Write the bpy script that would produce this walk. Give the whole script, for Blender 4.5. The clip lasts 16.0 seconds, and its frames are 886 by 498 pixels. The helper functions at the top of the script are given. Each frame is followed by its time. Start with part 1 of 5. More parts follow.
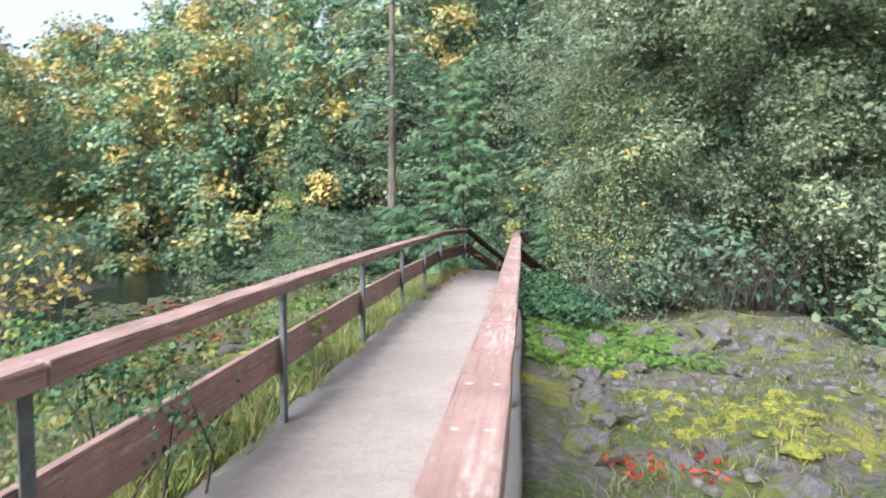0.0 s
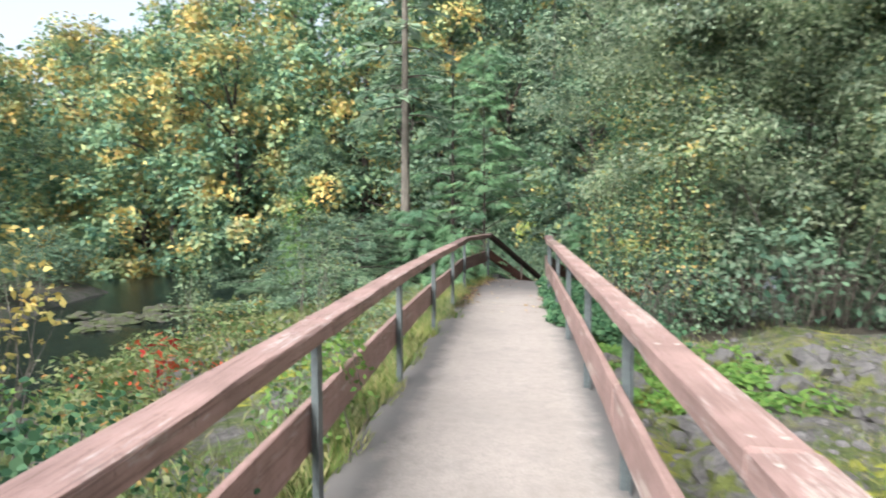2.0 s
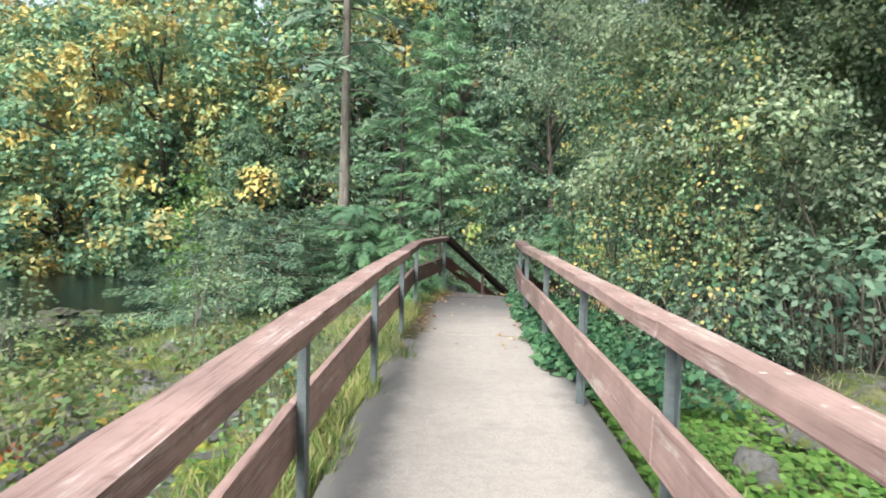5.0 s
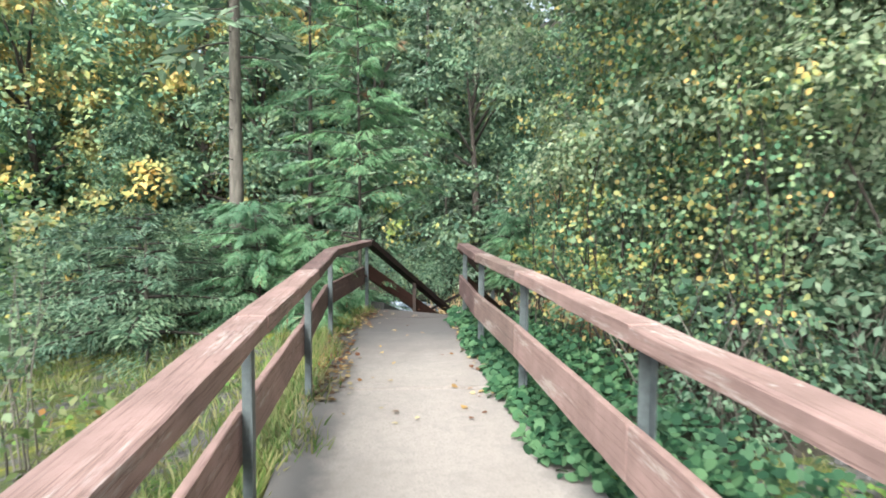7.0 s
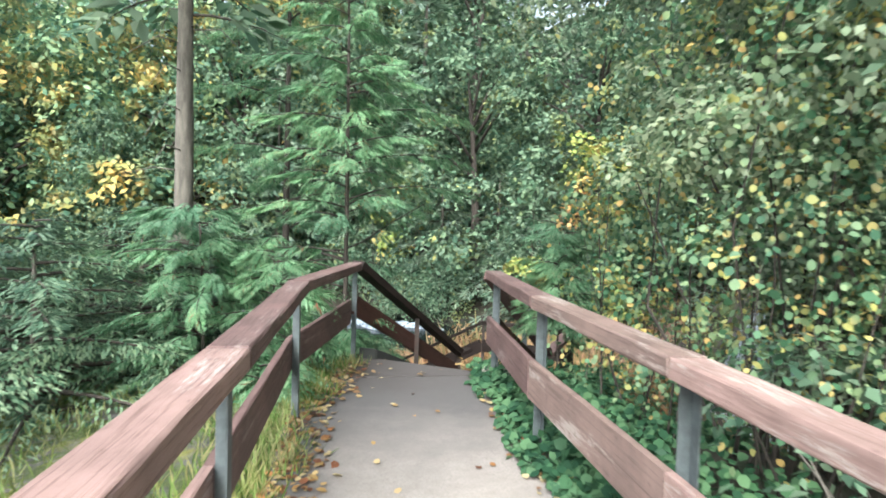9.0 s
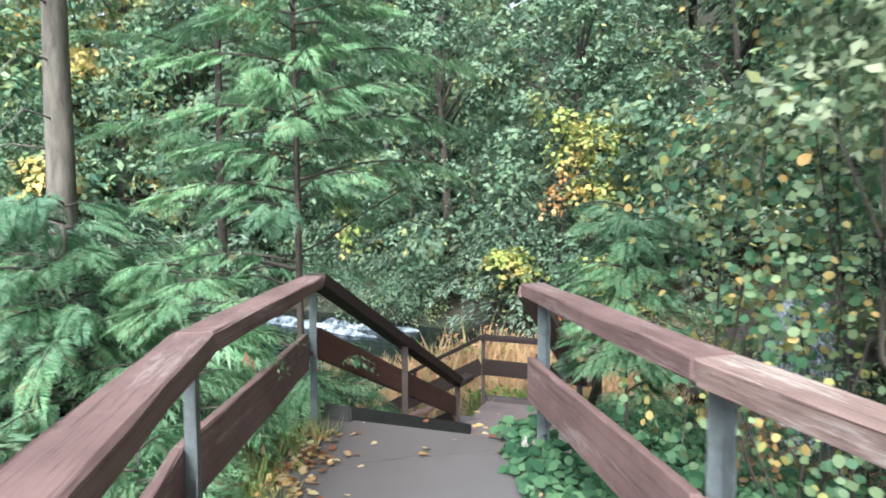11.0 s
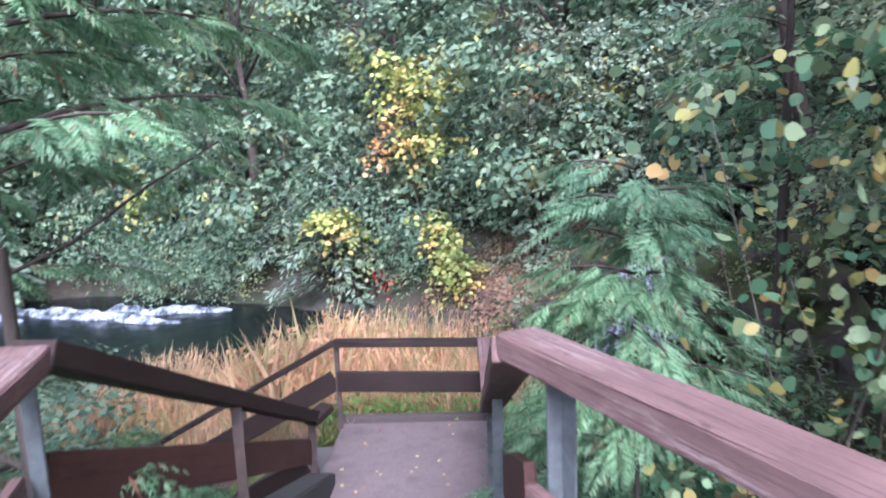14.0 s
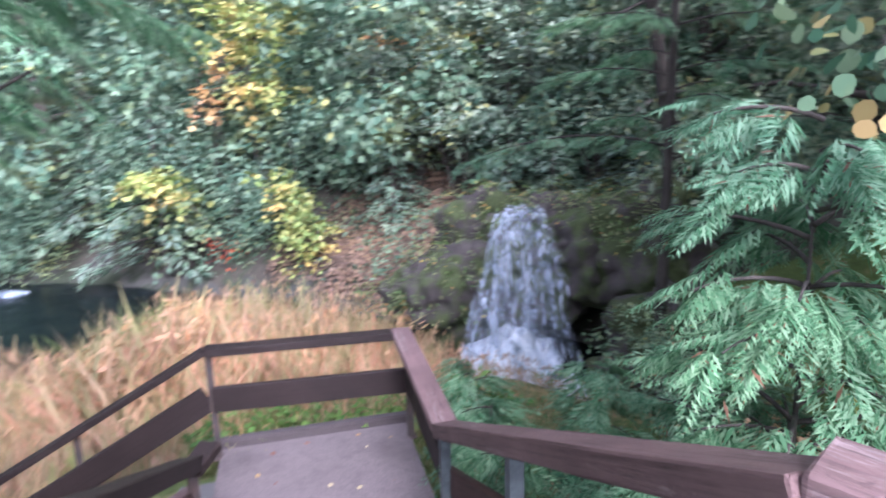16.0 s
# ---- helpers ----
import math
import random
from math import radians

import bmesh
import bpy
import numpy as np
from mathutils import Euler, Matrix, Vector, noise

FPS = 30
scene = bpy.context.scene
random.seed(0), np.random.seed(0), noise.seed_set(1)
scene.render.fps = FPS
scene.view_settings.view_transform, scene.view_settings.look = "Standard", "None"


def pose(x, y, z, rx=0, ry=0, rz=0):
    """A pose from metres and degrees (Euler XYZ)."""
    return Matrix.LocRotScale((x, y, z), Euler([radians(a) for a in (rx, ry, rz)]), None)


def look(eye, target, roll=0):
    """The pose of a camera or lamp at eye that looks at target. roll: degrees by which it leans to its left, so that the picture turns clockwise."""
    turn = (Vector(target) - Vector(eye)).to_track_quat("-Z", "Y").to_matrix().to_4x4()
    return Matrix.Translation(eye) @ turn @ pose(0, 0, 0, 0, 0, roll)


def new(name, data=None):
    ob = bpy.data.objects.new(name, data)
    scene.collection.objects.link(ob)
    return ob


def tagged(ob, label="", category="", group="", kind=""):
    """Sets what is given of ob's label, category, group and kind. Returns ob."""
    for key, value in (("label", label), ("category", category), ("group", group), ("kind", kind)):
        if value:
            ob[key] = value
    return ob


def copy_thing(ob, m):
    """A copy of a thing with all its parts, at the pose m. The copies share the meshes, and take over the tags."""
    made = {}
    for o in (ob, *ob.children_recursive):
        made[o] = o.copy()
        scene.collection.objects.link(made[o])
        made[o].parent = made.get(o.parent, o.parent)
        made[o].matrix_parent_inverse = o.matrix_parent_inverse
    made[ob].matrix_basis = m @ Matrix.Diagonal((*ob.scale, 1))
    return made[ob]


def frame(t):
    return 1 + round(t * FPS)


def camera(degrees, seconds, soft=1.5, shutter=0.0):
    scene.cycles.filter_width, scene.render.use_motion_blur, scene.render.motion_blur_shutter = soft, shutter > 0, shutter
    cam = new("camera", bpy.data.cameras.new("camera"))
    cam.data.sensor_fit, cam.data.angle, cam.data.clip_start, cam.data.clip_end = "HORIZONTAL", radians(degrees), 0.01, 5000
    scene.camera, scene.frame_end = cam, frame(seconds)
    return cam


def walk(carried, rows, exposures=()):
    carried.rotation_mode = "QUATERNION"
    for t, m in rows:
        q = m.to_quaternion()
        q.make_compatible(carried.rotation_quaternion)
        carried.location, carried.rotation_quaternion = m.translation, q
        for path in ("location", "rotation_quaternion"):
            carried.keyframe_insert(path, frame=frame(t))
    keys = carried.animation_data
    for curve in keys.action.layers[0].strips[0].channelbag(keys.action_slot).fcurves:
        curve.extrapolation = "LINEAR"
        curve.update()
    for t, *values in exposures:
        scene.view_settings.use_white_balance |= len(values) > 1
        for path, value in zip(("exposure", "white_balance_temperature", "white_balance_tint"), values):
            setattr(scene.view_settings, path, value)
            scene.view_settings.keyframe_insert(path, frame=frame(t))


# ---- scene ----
cam = camera(71.0, 16.0, 1.8, 0.5)
PATH = [
    (0, (0.397, 0.274, 1.486), (0.280, 2.267, 1.357), 0.3),
    (0.5, (0.184, 0.559, 1.431), (0.164, 2.558, 1.351), -1.3),
    (1, (0.069, 0.832, 1.498), (0.083, 2.823, 1.307), -0.3),
    (1.5, (-0.052, 1.137, 1.503), (0.097, 3.124, 1.323), -2.2),
    (2, (-0.18, 1.544, 1.519), (-0.292, 3.537, 1.396), 0.0),
    (2.5, (-0.247, 1.82, 1.543), (-0.431, 3.808, 1.425), -0.2),
    (3, (-0.336, 2.178, 1.559), (-0.503, 4.161, 1.358), -1.2),
    (3.5, (-0.338, 2.662, 1.536), (-0.629, 4.635, 1.381), 2.3),
    (3.7, (-0.328, 2.883, 1.54), (-0.535, 4.869, 1.421), 1.7),
    (6, (-0.37, 5.302, 1.386), (-0.199, 7.291, 1.263), 0.5),
    (6.5, (-0.336, 5.949, 1.497), (-0.048, 7.925, 1.372), -0.4),
    (7, (-0.346, 6.543, 1.464), (-0.015, 8.511, 1.334), 0.5),
    (7.5, (-0.23, 7.301, 1.534), (0.079, 9.272, 1.391), -1.0),
    (8, (-0.275, 7.902, 1.503), (0.046, 9.874, 1.393), 0.8),
    (10.3, (-0.128, 10.541, 1.447), (0.313, 12.49, 1.365), 0.0),
    (10.5, (-0.114, 10.743, 1.443), (0.351, 12.687, 1.366), -1.5),
    (11, (-0.089, 11.289, 1.423), (0.389, 13.228, 1.305), -0.2),
    (11.5, (-0.051, 11.749, 1.466), (0.431, 13.684, 1.31), 1.3),
    (12, (-0.042, 12.089, 1.489), (0.551, 13.984, 1.252), -0.5),
    (12.5, (0.041, 12.427, 1.499), (0.603, 14.333, 1.27), 0.7),
    (13, (0.05, 12.666, 1.471), (0.729, 14.528, 1.204), 0.9),
    (13.5, (0.09, 12.949, 1.495), (1.067, 14.661, 1.16), -2.1),
    (14, (0.196, 13.305, 1.503), (1.224, 14.998, 1.226), -2.1),
    (14.5, (0.246, 13.719, 1.515), (1.403, 15.338, 1.324), -4.5),
    (15, (0.248, 14.049, 1.509), (1.454, 15.623, 1.25), -1.5),
    (15.5, (0.318, 14.308, 1.497), (1.509, 15.842, 1.02), 0.8),
    (16, (0.345, 14.575, 1.507), (1.772, 15.905, 1.066), -1.8),
]
walk(cam, [(t, look(eye, target, roll)) for t, eye, target, roll in PATH], [(0.0, 1.32, 5950, 10), (1.5, 1.32, 6150, 7), (8.0, 1.45, 6100, 1), (11.0, 1.65, 5800, 4), (12.0, 1.7, 5750, 9), (13.0, 1.76, 5550, 17), (14.0, 1.82, 5350, 26), (14.5, 1.78, 5200, 29), (16.0, 1.97, 5250, 24)])

# ---- light ----
SUN_TURN, SUN_HEIGHT = 205.0, 42.0
world = bpy.data.worlds.new("overcast_sky")
scene.world = world
world.use_nodes = True
wn = world.node_tree
sky = wn.nodes.new("ShaderNodeTexSky")
sky.sky_type = "NISHITA"
sky.sun_disc = False
sky.sun_elevation, sky.sun_rotation = radians(SUN_HEIGHT), radians(SUN_TURN)
sky.air_density, sky.dust_density, sky.ozone_density = 1.0, 4.0, 1.0
soft_grey = wn.nodes.new("ShaderNodeHueSaturation")
soft_grey.inputs["Saturation"].default_value = 0.35
wn.links.new(sky.outputs[0], soft_grey.inputs["Color"])
wn.links.new(soft_grey.outputs[0], wn.nodes["Background"].inputs[0])
wn.nodes["Background"].inputs[1].default_value = 0.14
sun_data = bpy.data.lights.new("sun", "SUN")
sun_data.energy, sun_data.angle, sun_data.color = 2.4, radians(32), (1.0, 0.96, 0.90)
sun = new("sun", sun_data)
a, e = radians(SUN_TURN), radians(SUN_HEIGHT)
sun.matrix_world = look((0, 0, 30), (-math.sin(a) * math.cos(e) * 30, -math.cos(a) * math.cos(e) * 30, 30 - math.sin(e) * 30))


# ---- materials ----
def material(name):
    m = bpy.data.materials.new(name)
    m.use_nodes = True
    return m, m.node_tree, m.node_tree.nodes["Principled BSDF"]


def noise_of(t, scale, detail=4, rough=0.6, coord="Object", stretch=None):
    tc = t.nodes.new("ShaderNodeTexCoord")
    n = t.nodes.new("ShaderNodeTexNoise")
    n.inputs["Scale"].default_value, n.inputs["Detail"].default_value, n.inputs["Roughness"].default_value = scale, detail, rough
    out = tc.outputs[coord]
    if stretch:
        mp = t.nodes.new("ShaderNodeMapping")
        mp.inputs["Scale"].default_value = stretch
        t.links.new(out, mp.inputs[0])
        out = mp.outputs[0]
    t.links.new(out, n.inputs["Vector"])
    return n.outputs["Fac"]


def ramp_of(t, fac, stops, mode="LINEAR"):
    r = t.nodes.new("ShaderNodeValToRGB")
    r.color_ramp.interpolation = mode
    els = r.color_ramp.elements
    while len(els) < len(stops):
        els.new(0.5)
    for el, (p, c) in zip(els, stops):
        el.position, el.color = p, (*c, 1) if len(c) == 3 else c
    t.links.new(fac, r.inputs[0])
    return r.outputs[0]


def mix_of(t, fac, c1, c2, how="MIX"):
    m = t.nodes.new("ShaderNodeMix")
    m.data_type, m.blend_type = "RGBA", how
    for key, v in ((0, fac), (6, c1), (7, c2)):
        if isinstance(v, (int, float)):
            m.inputs[key].default_value = v
        elif isinstance(v, tuple):
            m.inputs[key].default_value = (*v, 1)
        else:
            t.links.new(v, m.inputs[key])
    return m.outputs[2]


def bump_of(t, bsdf, fac, strength, distance):
    b = t.nodes.new("ShaderNodeBump")
    b.inputs["Strength"].default_value, b.inputs["Distance"].default_value = strength, distance
    t.links.new(fac, b.inputs["Height"])
    t.links.new(b.outputs[0], bsdf.inputs["Normal"])


BLACK, WHITE = (0, 0, 0), (1, 1, 1)


def concrete(name, tone, damp, edges=False):
    m, t, b = material(name)
    big = noise_of(t, 0.9, 5, 0.6)
    fine = noise_of(t, 60, 6, 0.7)
    col = ramp_of(t, big, ((0.3, tuple(c * 0.80 for c in tone)), (0.52, tone), (0.75, tuple(c * 1.12 for c in tone))))
    col = mix_of(t, ramp_of(t, noise_of(t, 2.6, 6, 0.65), ((0.52, BLACK), (0.70, WHITE))), col, damp)
    col = mix_of(t, ramp_of(t, fine, ((0.35, WHITE), (0.55, BLACK))), col, tuple(c * 0.72 for c in tone))
    col = mix_of(t, ramp_of(t, noise_of(t, 13, 8, 0.8), ((0.46, BLACK), (0.62, (0.45, 0.45, 0.45)))), col, tuple(c * 0.6 for c in tone))
    if edges:
        # dirt washed to both sides of the path
        tc, sp = t.nodes.new("ShaderNodeTexCoord"), t.nodes.new("ShaderNodeSeparateXYZ")
        t.links.new(tc.outputs["Object"], sp.inputs[0])
        calc = [t.nodes.new("ShaderNodeMath") for _ in range(4)]
        for n, (op, v) in zip(calc, (("MULTIPLY_ADD", -0.065), ("ADD", 0), ("ABSOLUTE", 0), ("MULTIPLY_ADD", 0.35))):
            n.operation = op
            n.inputs[1].default_value = v
        calc[0].inputs[2].default_value = 0.42
        t.links.new(sp.outputs[1], calc[0].inputs[0])
        t.links.new(calc[0].outputs[0], calc[1].inputs[0])
        t.links.new(sp.outputs[0], calc[1].inputs[1])
        t.links.new(calc[1].outputs[0], calc[2].inputs[0])
        t.links.new(noise_of(t, 3.5, 5, 0.7), calc[3].inputs[0])
        t.links.new(calc[2].outputs[0], calc[3].inputs[2])
        # tree shade over the path's end, painted into the concrete colour along y
        shade_y = t.nodes.new("ShaderNodeMath")
        shade_y.operation, shade_y.inputs[1].default_value = "MULTIPLY_ADD", 1.6
        t.links.new(noise_of(t, 1.4, 5, 0.7), shade_y.inputs[0])
        t.links.new(sp.outputs[1], shade_y.inputs[2])
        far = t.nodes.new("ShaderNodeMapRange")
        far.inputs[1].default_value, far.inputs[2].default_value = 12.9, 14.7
        t.links.new(shade_y.outputs[0], far.inputs[0])
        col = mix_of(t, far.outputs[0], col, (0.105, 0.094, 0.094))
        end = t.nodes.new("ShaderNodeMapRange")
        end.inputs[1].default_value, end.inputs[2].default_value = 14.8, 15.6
        t.links.new(shade_y.outputs[0], end.inputs[0])
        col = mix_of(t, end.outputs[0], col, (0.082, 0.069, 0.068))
        col = mix_of(t, ramp_of(t, calc[3].outputs[0], ((0.72, BLACK), (0.92, (0.85, 0.85, 0.85)))), col, (0.12, 0.112, 0.11))
    t.links.new(col, b.inputs["Base Color"])
    b.inputs["Roughness"].default_value = 0.85
    bump_of(t, b, fine, 0.35, 0.006)
    return m


def painted_wood(name, paint, bare, wear, dark):
    """Old reddish brown stain, worn to bare wood in streaks along the grain."""
    m, t, b = material(name)
    grain = noise_of(t, 75, 8, 0.75, stretch=(1, 0.03, 1))
    patch = noise_of(t, 9, 9, 0.8, stretch=(1, 0.13, 1))
    tone = ramp_of(t, noise_of(t, 2.2, 6, 0.7), ((0.3, tuple(c * 0.62 for c in paint)), (0.7, tuple(c * 1.2 for c in paint))))
    col = mix_of(t, ramp_of(t, patch, ((wear, BLACK), (wear + 0.06, (0.85, 0.85, 0.85)))), tone, bare)
    col = mix_of(t, ramp_of(t, grain, ((0.34, (0.8, 0.8, 0.8)), (0.50, BLACK))), col, dark)
    col = mix_of(t, ramp_of(t, noise_of(t, 14, 7, 0.8), ((0.60, BLACK), (0.68, (0.7, 0.7, 0.7)))), col, dark)
    t.links.new(col, b.inputs["Base Color"])
    b.inputs["Roughness"].default_value = 0.62
    b.inputs["Specular IOR Level"].default_value = 0.28
    bump_of(t, b, grain, 0.9, 0.005)
    return m


def leaf_mat(name, greens, turned=(), share=0.0, patch=0.6, single=0.0, glow=0.34, rough=0.5):
    """greens: colours that single leaves take; turned: autumn colours, in patches of the crown."""
    m, t, b = material(name)
    geo = t.nodes.new("ShaderNodeNewGeometry")
    rnd = geo.outputs["Random Per Island"]
    n = len(greens)
    col = ramp_of(t, rnd, [(i / n, g) for i, g in enumerate(greens)], "CONSTANT" if n > 6 else "LINEAR")
    if turned:
        k = len(turned)
        tint = ramp_of(t, rnd, [(i / k, g) for i, g in enumerate(turned)])
        fac = ramp_of(t, noise_of(t, patch, 3, 0.6), ((1 - share - 0.06, BLACK), (1 - share + 0.06, WHITE)))
        col = mix_of(t, fac, col, tint)
    if single:
        # single leaves that have turned
        pick, frac = t.nodes.new("ShaderNodeMath"), t.nodes.new("ShaderNodeMath")
        pick.operation, pick.inputs[1].default_value = "MULTIPLY", 37.0
        frac.operation = "FRACT"
        t.links.new(rnd, pick.inputs[0])
        t.links.new(pick.outputs[0], frac.inputs[0])
        col = mix_of(t, ramp_of(t, frac.outputs[0], ((0.0, WHITE), (single, BLACK)), "CONSTANT"), col, tint)
    col = mix_of(t, 1.0, col, ramp_of(t, noise_of(t, 0.75, 3), ((0.3, (0.62, 0.66, 0.72)), (0.7, (1.30, 1.26, 1.10)))), "MULTIPLY")
    t.links.new(col, b.inputs["Base Color"])
    b.inputs["Roughness"].default_value = rough
    b.inputs["Specular IOR Level"].default_value = 0.25
    tr = t.nodes.new("ShaderNodeBsdfTranslucent")
    t.links.new(col, tr.inputs[0])
    mx = t.nodes.new("ShaderNodeMixShader")
    mx.inputs[0].default_value = glow
    t.links.new(b.outputs[0], mx.inputs[1])
    t.links.new(tr.outputs[0], mx.inputs[2])
    t.links.new(mx.outputs[0], t.nodes["Material Output"].inputs[0])
    return m


def bark(name, c1, c2, scale=14):
    m, t, b = material(name)
    n = noise_of(t, scale, 6, 0.7, stretch=(1, 1, 0.25))
    t.links.new(ramp_of(t, n, ((0.3, c1), (0.65, c2))), b.inputs["Base Color"])
    b.inputs["Roughness"].default_value = 0.9
    bump_of(t, b, n, 0.8, 0.02)
    return m


def rock_mat(name, grey, moss, share):
    m, t, b = material(name)
    n1, n2 = noise_of(t, 5, 8, 0.7, "Object"), noise_of(t, 1.6, 5, 0.65, "Object")
    stone = ramp_of(t, n1, ((0.3, tuple(c * 0.45 for c in grey)), (0.5, grey), (0.72, tuple(c * 1.35 for c in grey))))
    green = ramp_of(t, noise_of(t, 22, 5, 0.7), ((0.3, tuple(c * 0.45 for c in moss)), (0.7, moss)))
    col = mix_of(t, ramp_of(t, n2, ((1 - share - 0.05, BLACK), (1 - share + 0.05, WHITE))), stone, green)
    t.links.new(col, b.inputs["Base Color"])
    b.inputs["Roughness"].default_value = 0.92
    bump_of(t, b, n1, 0.9, 0.05)
    return m


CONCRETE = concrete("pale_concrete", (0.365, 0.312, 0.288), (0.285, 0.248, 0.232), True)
# darker tones than the path: landing, then steps, then kerb
CONCRETE_LANDING = concrete("reddish_landing_concrete", (0.165, 0.128, 0.126), (0.085, 0.066, 0.063))
CONCRETE_STEP = concrete("dark_step_concrete", (0.088, 0.068, 0.066), (0.048, 0.038, 0.036))
CONCRETE_DARK = concrete("near_black_concrete", (0.040, 0.040, 0.038), (0.022, 0.026, 0.02))
WOOD = painted_wood("brown_stained_wood", (0.36, 0.232, 0.212), (0.50, 0.42, 0.40), 0.57, (0.10, 0.055, 0.047))
WOOD_WORN = painted_wood("worn_stained_wood", (0.37, 0.24, 0.218), (0.50, 0.41, 0.375), 0.55, (0.20, 0.125, 0.112))
# near-black tone for the stair and landing rails
WOOD_DARKEST = painted_wood("near_black_wood", (0.026, 0.016, 0.014), (0.07, 0.053, 0.045), 0.66, (0.012, 0.008, 0.007))
# darker copy of the stained wood, for the far rail segments and some lower rails
WOOD_DARK = painted_wood("dark_stained_wood", (0.185, 0.114, 0.108), (0.28, 0.215, 0.205), 0.56, (0.05, 0.030, 0.028))
WOOD_STAIR = painted_wood("dark_red_brown_wood", (0.150, 0.090, 0.083), (0.24, 0.175, 0.165), 0.58, (0.035, 0.020, 0.018))
WOOD_RED = painted_wood("deep_red_brown_wood", (0.075, 0.034, 0.027), (0.16, 0.11, 0.10), 0.63, (0.025, 0.014, 0.012))
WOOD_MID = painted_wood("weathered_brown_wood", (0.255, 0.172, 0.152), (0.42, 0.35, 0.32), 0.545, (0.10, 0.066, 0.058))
FILLER, ft, fb = material("pale_filler")
ft.links.new(ramp_of(ft, noise_of(ft, 30, 4), ((0.3, (0.36, 0.29, 0.26)), (0.7, (0.52, 0.46, 0.43)))), fb.inputs["Base Color"])
STEEL, st, sb = material("galvanised_steel")
st.links.new(ramp_of(st, noise_of(st, 7, 6, 0.7), ((0.35, (0.07, 0.08, 0.085)), (0.6, (0.14, 0.16, 0.165)), (0.75, (0.18, 0.12, 0.09)))), sb.inputs["Base Color"])
sb.inputs["Roughness"].default_value, sb.inputs["Metallic"].default_value = 0.6, 0.2
STEEL_DARK, dt, db = material("dark_rusted_steel")
dt.links.new(ramp_of(dt, noise_of(dt, 9, 6, 0.7), ((0.35, (0.05, 0.045, 0.045)), (0.7, (0.13, 0.085, 0.07)))), db.inputs["Base Color"])
db.inputs["Roughness"].default_value, db.inputs["Metallic"].default_value = 0.6, 0.3

MAPLE = leaf_mat("maple_leaves", ((0.055, 0.125, 0.090), (0.10, 0.20, 0.135), (0.18, 0.295, 0.175), (0.235, 0.33, 0.19)), ((0.60, 0.38, 0.12), (0.64, 0.46, 0.18), (0.46, 0.42, 0.15)), 0.428, 0.34, 0.015, glow=0.28)
MAPLE_GOLD = leaf_mat("golden_maple_leaves", ((0.24, 0.27, 0.09), (0.40, 0.37, 0.13), (0.55, 0.45, 0.16), (0.19, 0.26, 0.10)), ((0.66, 0.40, 0.11), (0.60, 0.48, 0.18)), 0.48, 0.45, glow=0.26)
DARK_GREEN = leaf_mat("dark_forest_leaves", ((0.045, 0.095, 0.062), (0.095, 0.165, 0.108), (0.165, 0.25, 0.165), (0.20, 0.275, 0.19)), ((0.36, 0.34, 0.13), (0.26, 0.29, 0.13)), 0.38, 0.5, 0.01, 0.33, 0.8)
VINE = leaf_mat("vine_maple_leaves", ((0.19, 0.27, 0.09), (0.34, 0.38, 0.12), (0.46, 0.42, 0.15), (0.24, 0.32, 0.10)), ((0.60, 0.34, 0.13), (0.54, 0.40, 0.15)), 0.42, 0.9, glow=0.26)
VINE_ORANGE = leaf_mat("orange_vine_maple_leaves", ((0.58, 0.33, 0.14), (0.62, 0.42, 0.18), (0.50, 0.26, 0.13)))
ALDER = leaf_mat("alder_leaves", ((0.065, 0.115, 0.065), (0.115, 0.180, 0.105), (0.185, 0.255, 0.155), (0.26, 0.32, 0.20)), ((0.48, 0.41, 0.14), (0.34, 0.34, 0.13), (0.20, 0.26, 0.13)), 0.36, 0.5, 0.05, 0.34, 0.75)
HAZEL = leaf_mat("round_hazel_leaves", ((0.060, 0.145, 0.080), (0.105, 0.215, 0.120), (0.165, 0.285, 0.165), (0.29, 0.385, 0.215)), ((0.62, 0.40, 0.16), (0.62, 0.48, 0.20), (0.46, 0.44, 0.16)), 0.36, 2.2, 0.20, 0.40, 0.6)
THICKET = leaf_mat("pale_alder_leaves", ((0.085, 0.140, 0.085), (0.165, 0.235, 0.150), (0.27, 0.34, 0.235), (0.38, 0.43, 0.31)), ((0.52, 0.46, 0.18), (0.40, 0.41, 0.19), (0.27, 0.33, 0.19)), 0.34, 0.5, 0.04, 0.44, 0.75)
YOUNG_FIR = leaf_mat("young_fir_needles", ((0.050, 0.100, 0.066), (0.090, 0.160, 0.105), (0.150, 0.235, 0.155), (0.24, 0.32, 0.22)), glow=0.26)
PALE_SHRUB = leaf_mat("pale_grey_green_leaves", ((0.12, 0.19, 0.13), (0.20, 0.28, 0.20), (0.31, 0.38, 0.29), (0.36, 0.42, 0.33)), ((0.50, 0.42, 0.18), (0.40, 0.40, 0.18)), 0.36, 0.8, 0.03, 0.4, 0.6)
CEDAR = leaf_mat("cedar_fronds", ((0.072, 0.18, 0.088), (0.135, 0.285, 0.15), (0.215, 0.385, 0.22), (0.33, 0.49, 0.31)), ((0.36, 0.18, 0.12), (0.28, 0.13, 0.09)), 0.31, 1.3, 0.02, 0.48, 0.65)
FIR = leaf_mat("fir_needles", ((0.08, 0.150, 0.105), (0.15, 0.235, 0.165), (0.25, 0.34, 0.255), (0.35, 0.43, 0.34)), glow=0.42)
IVY = leaf_mat("ivy_leaves", ((0.014, 0.048, 0.024), (0.028, 0.078, 0.038), (0.048, 0.115, 0.055), (0.09, 0.17, 0.085)), glow=0.15, rough=0.7)
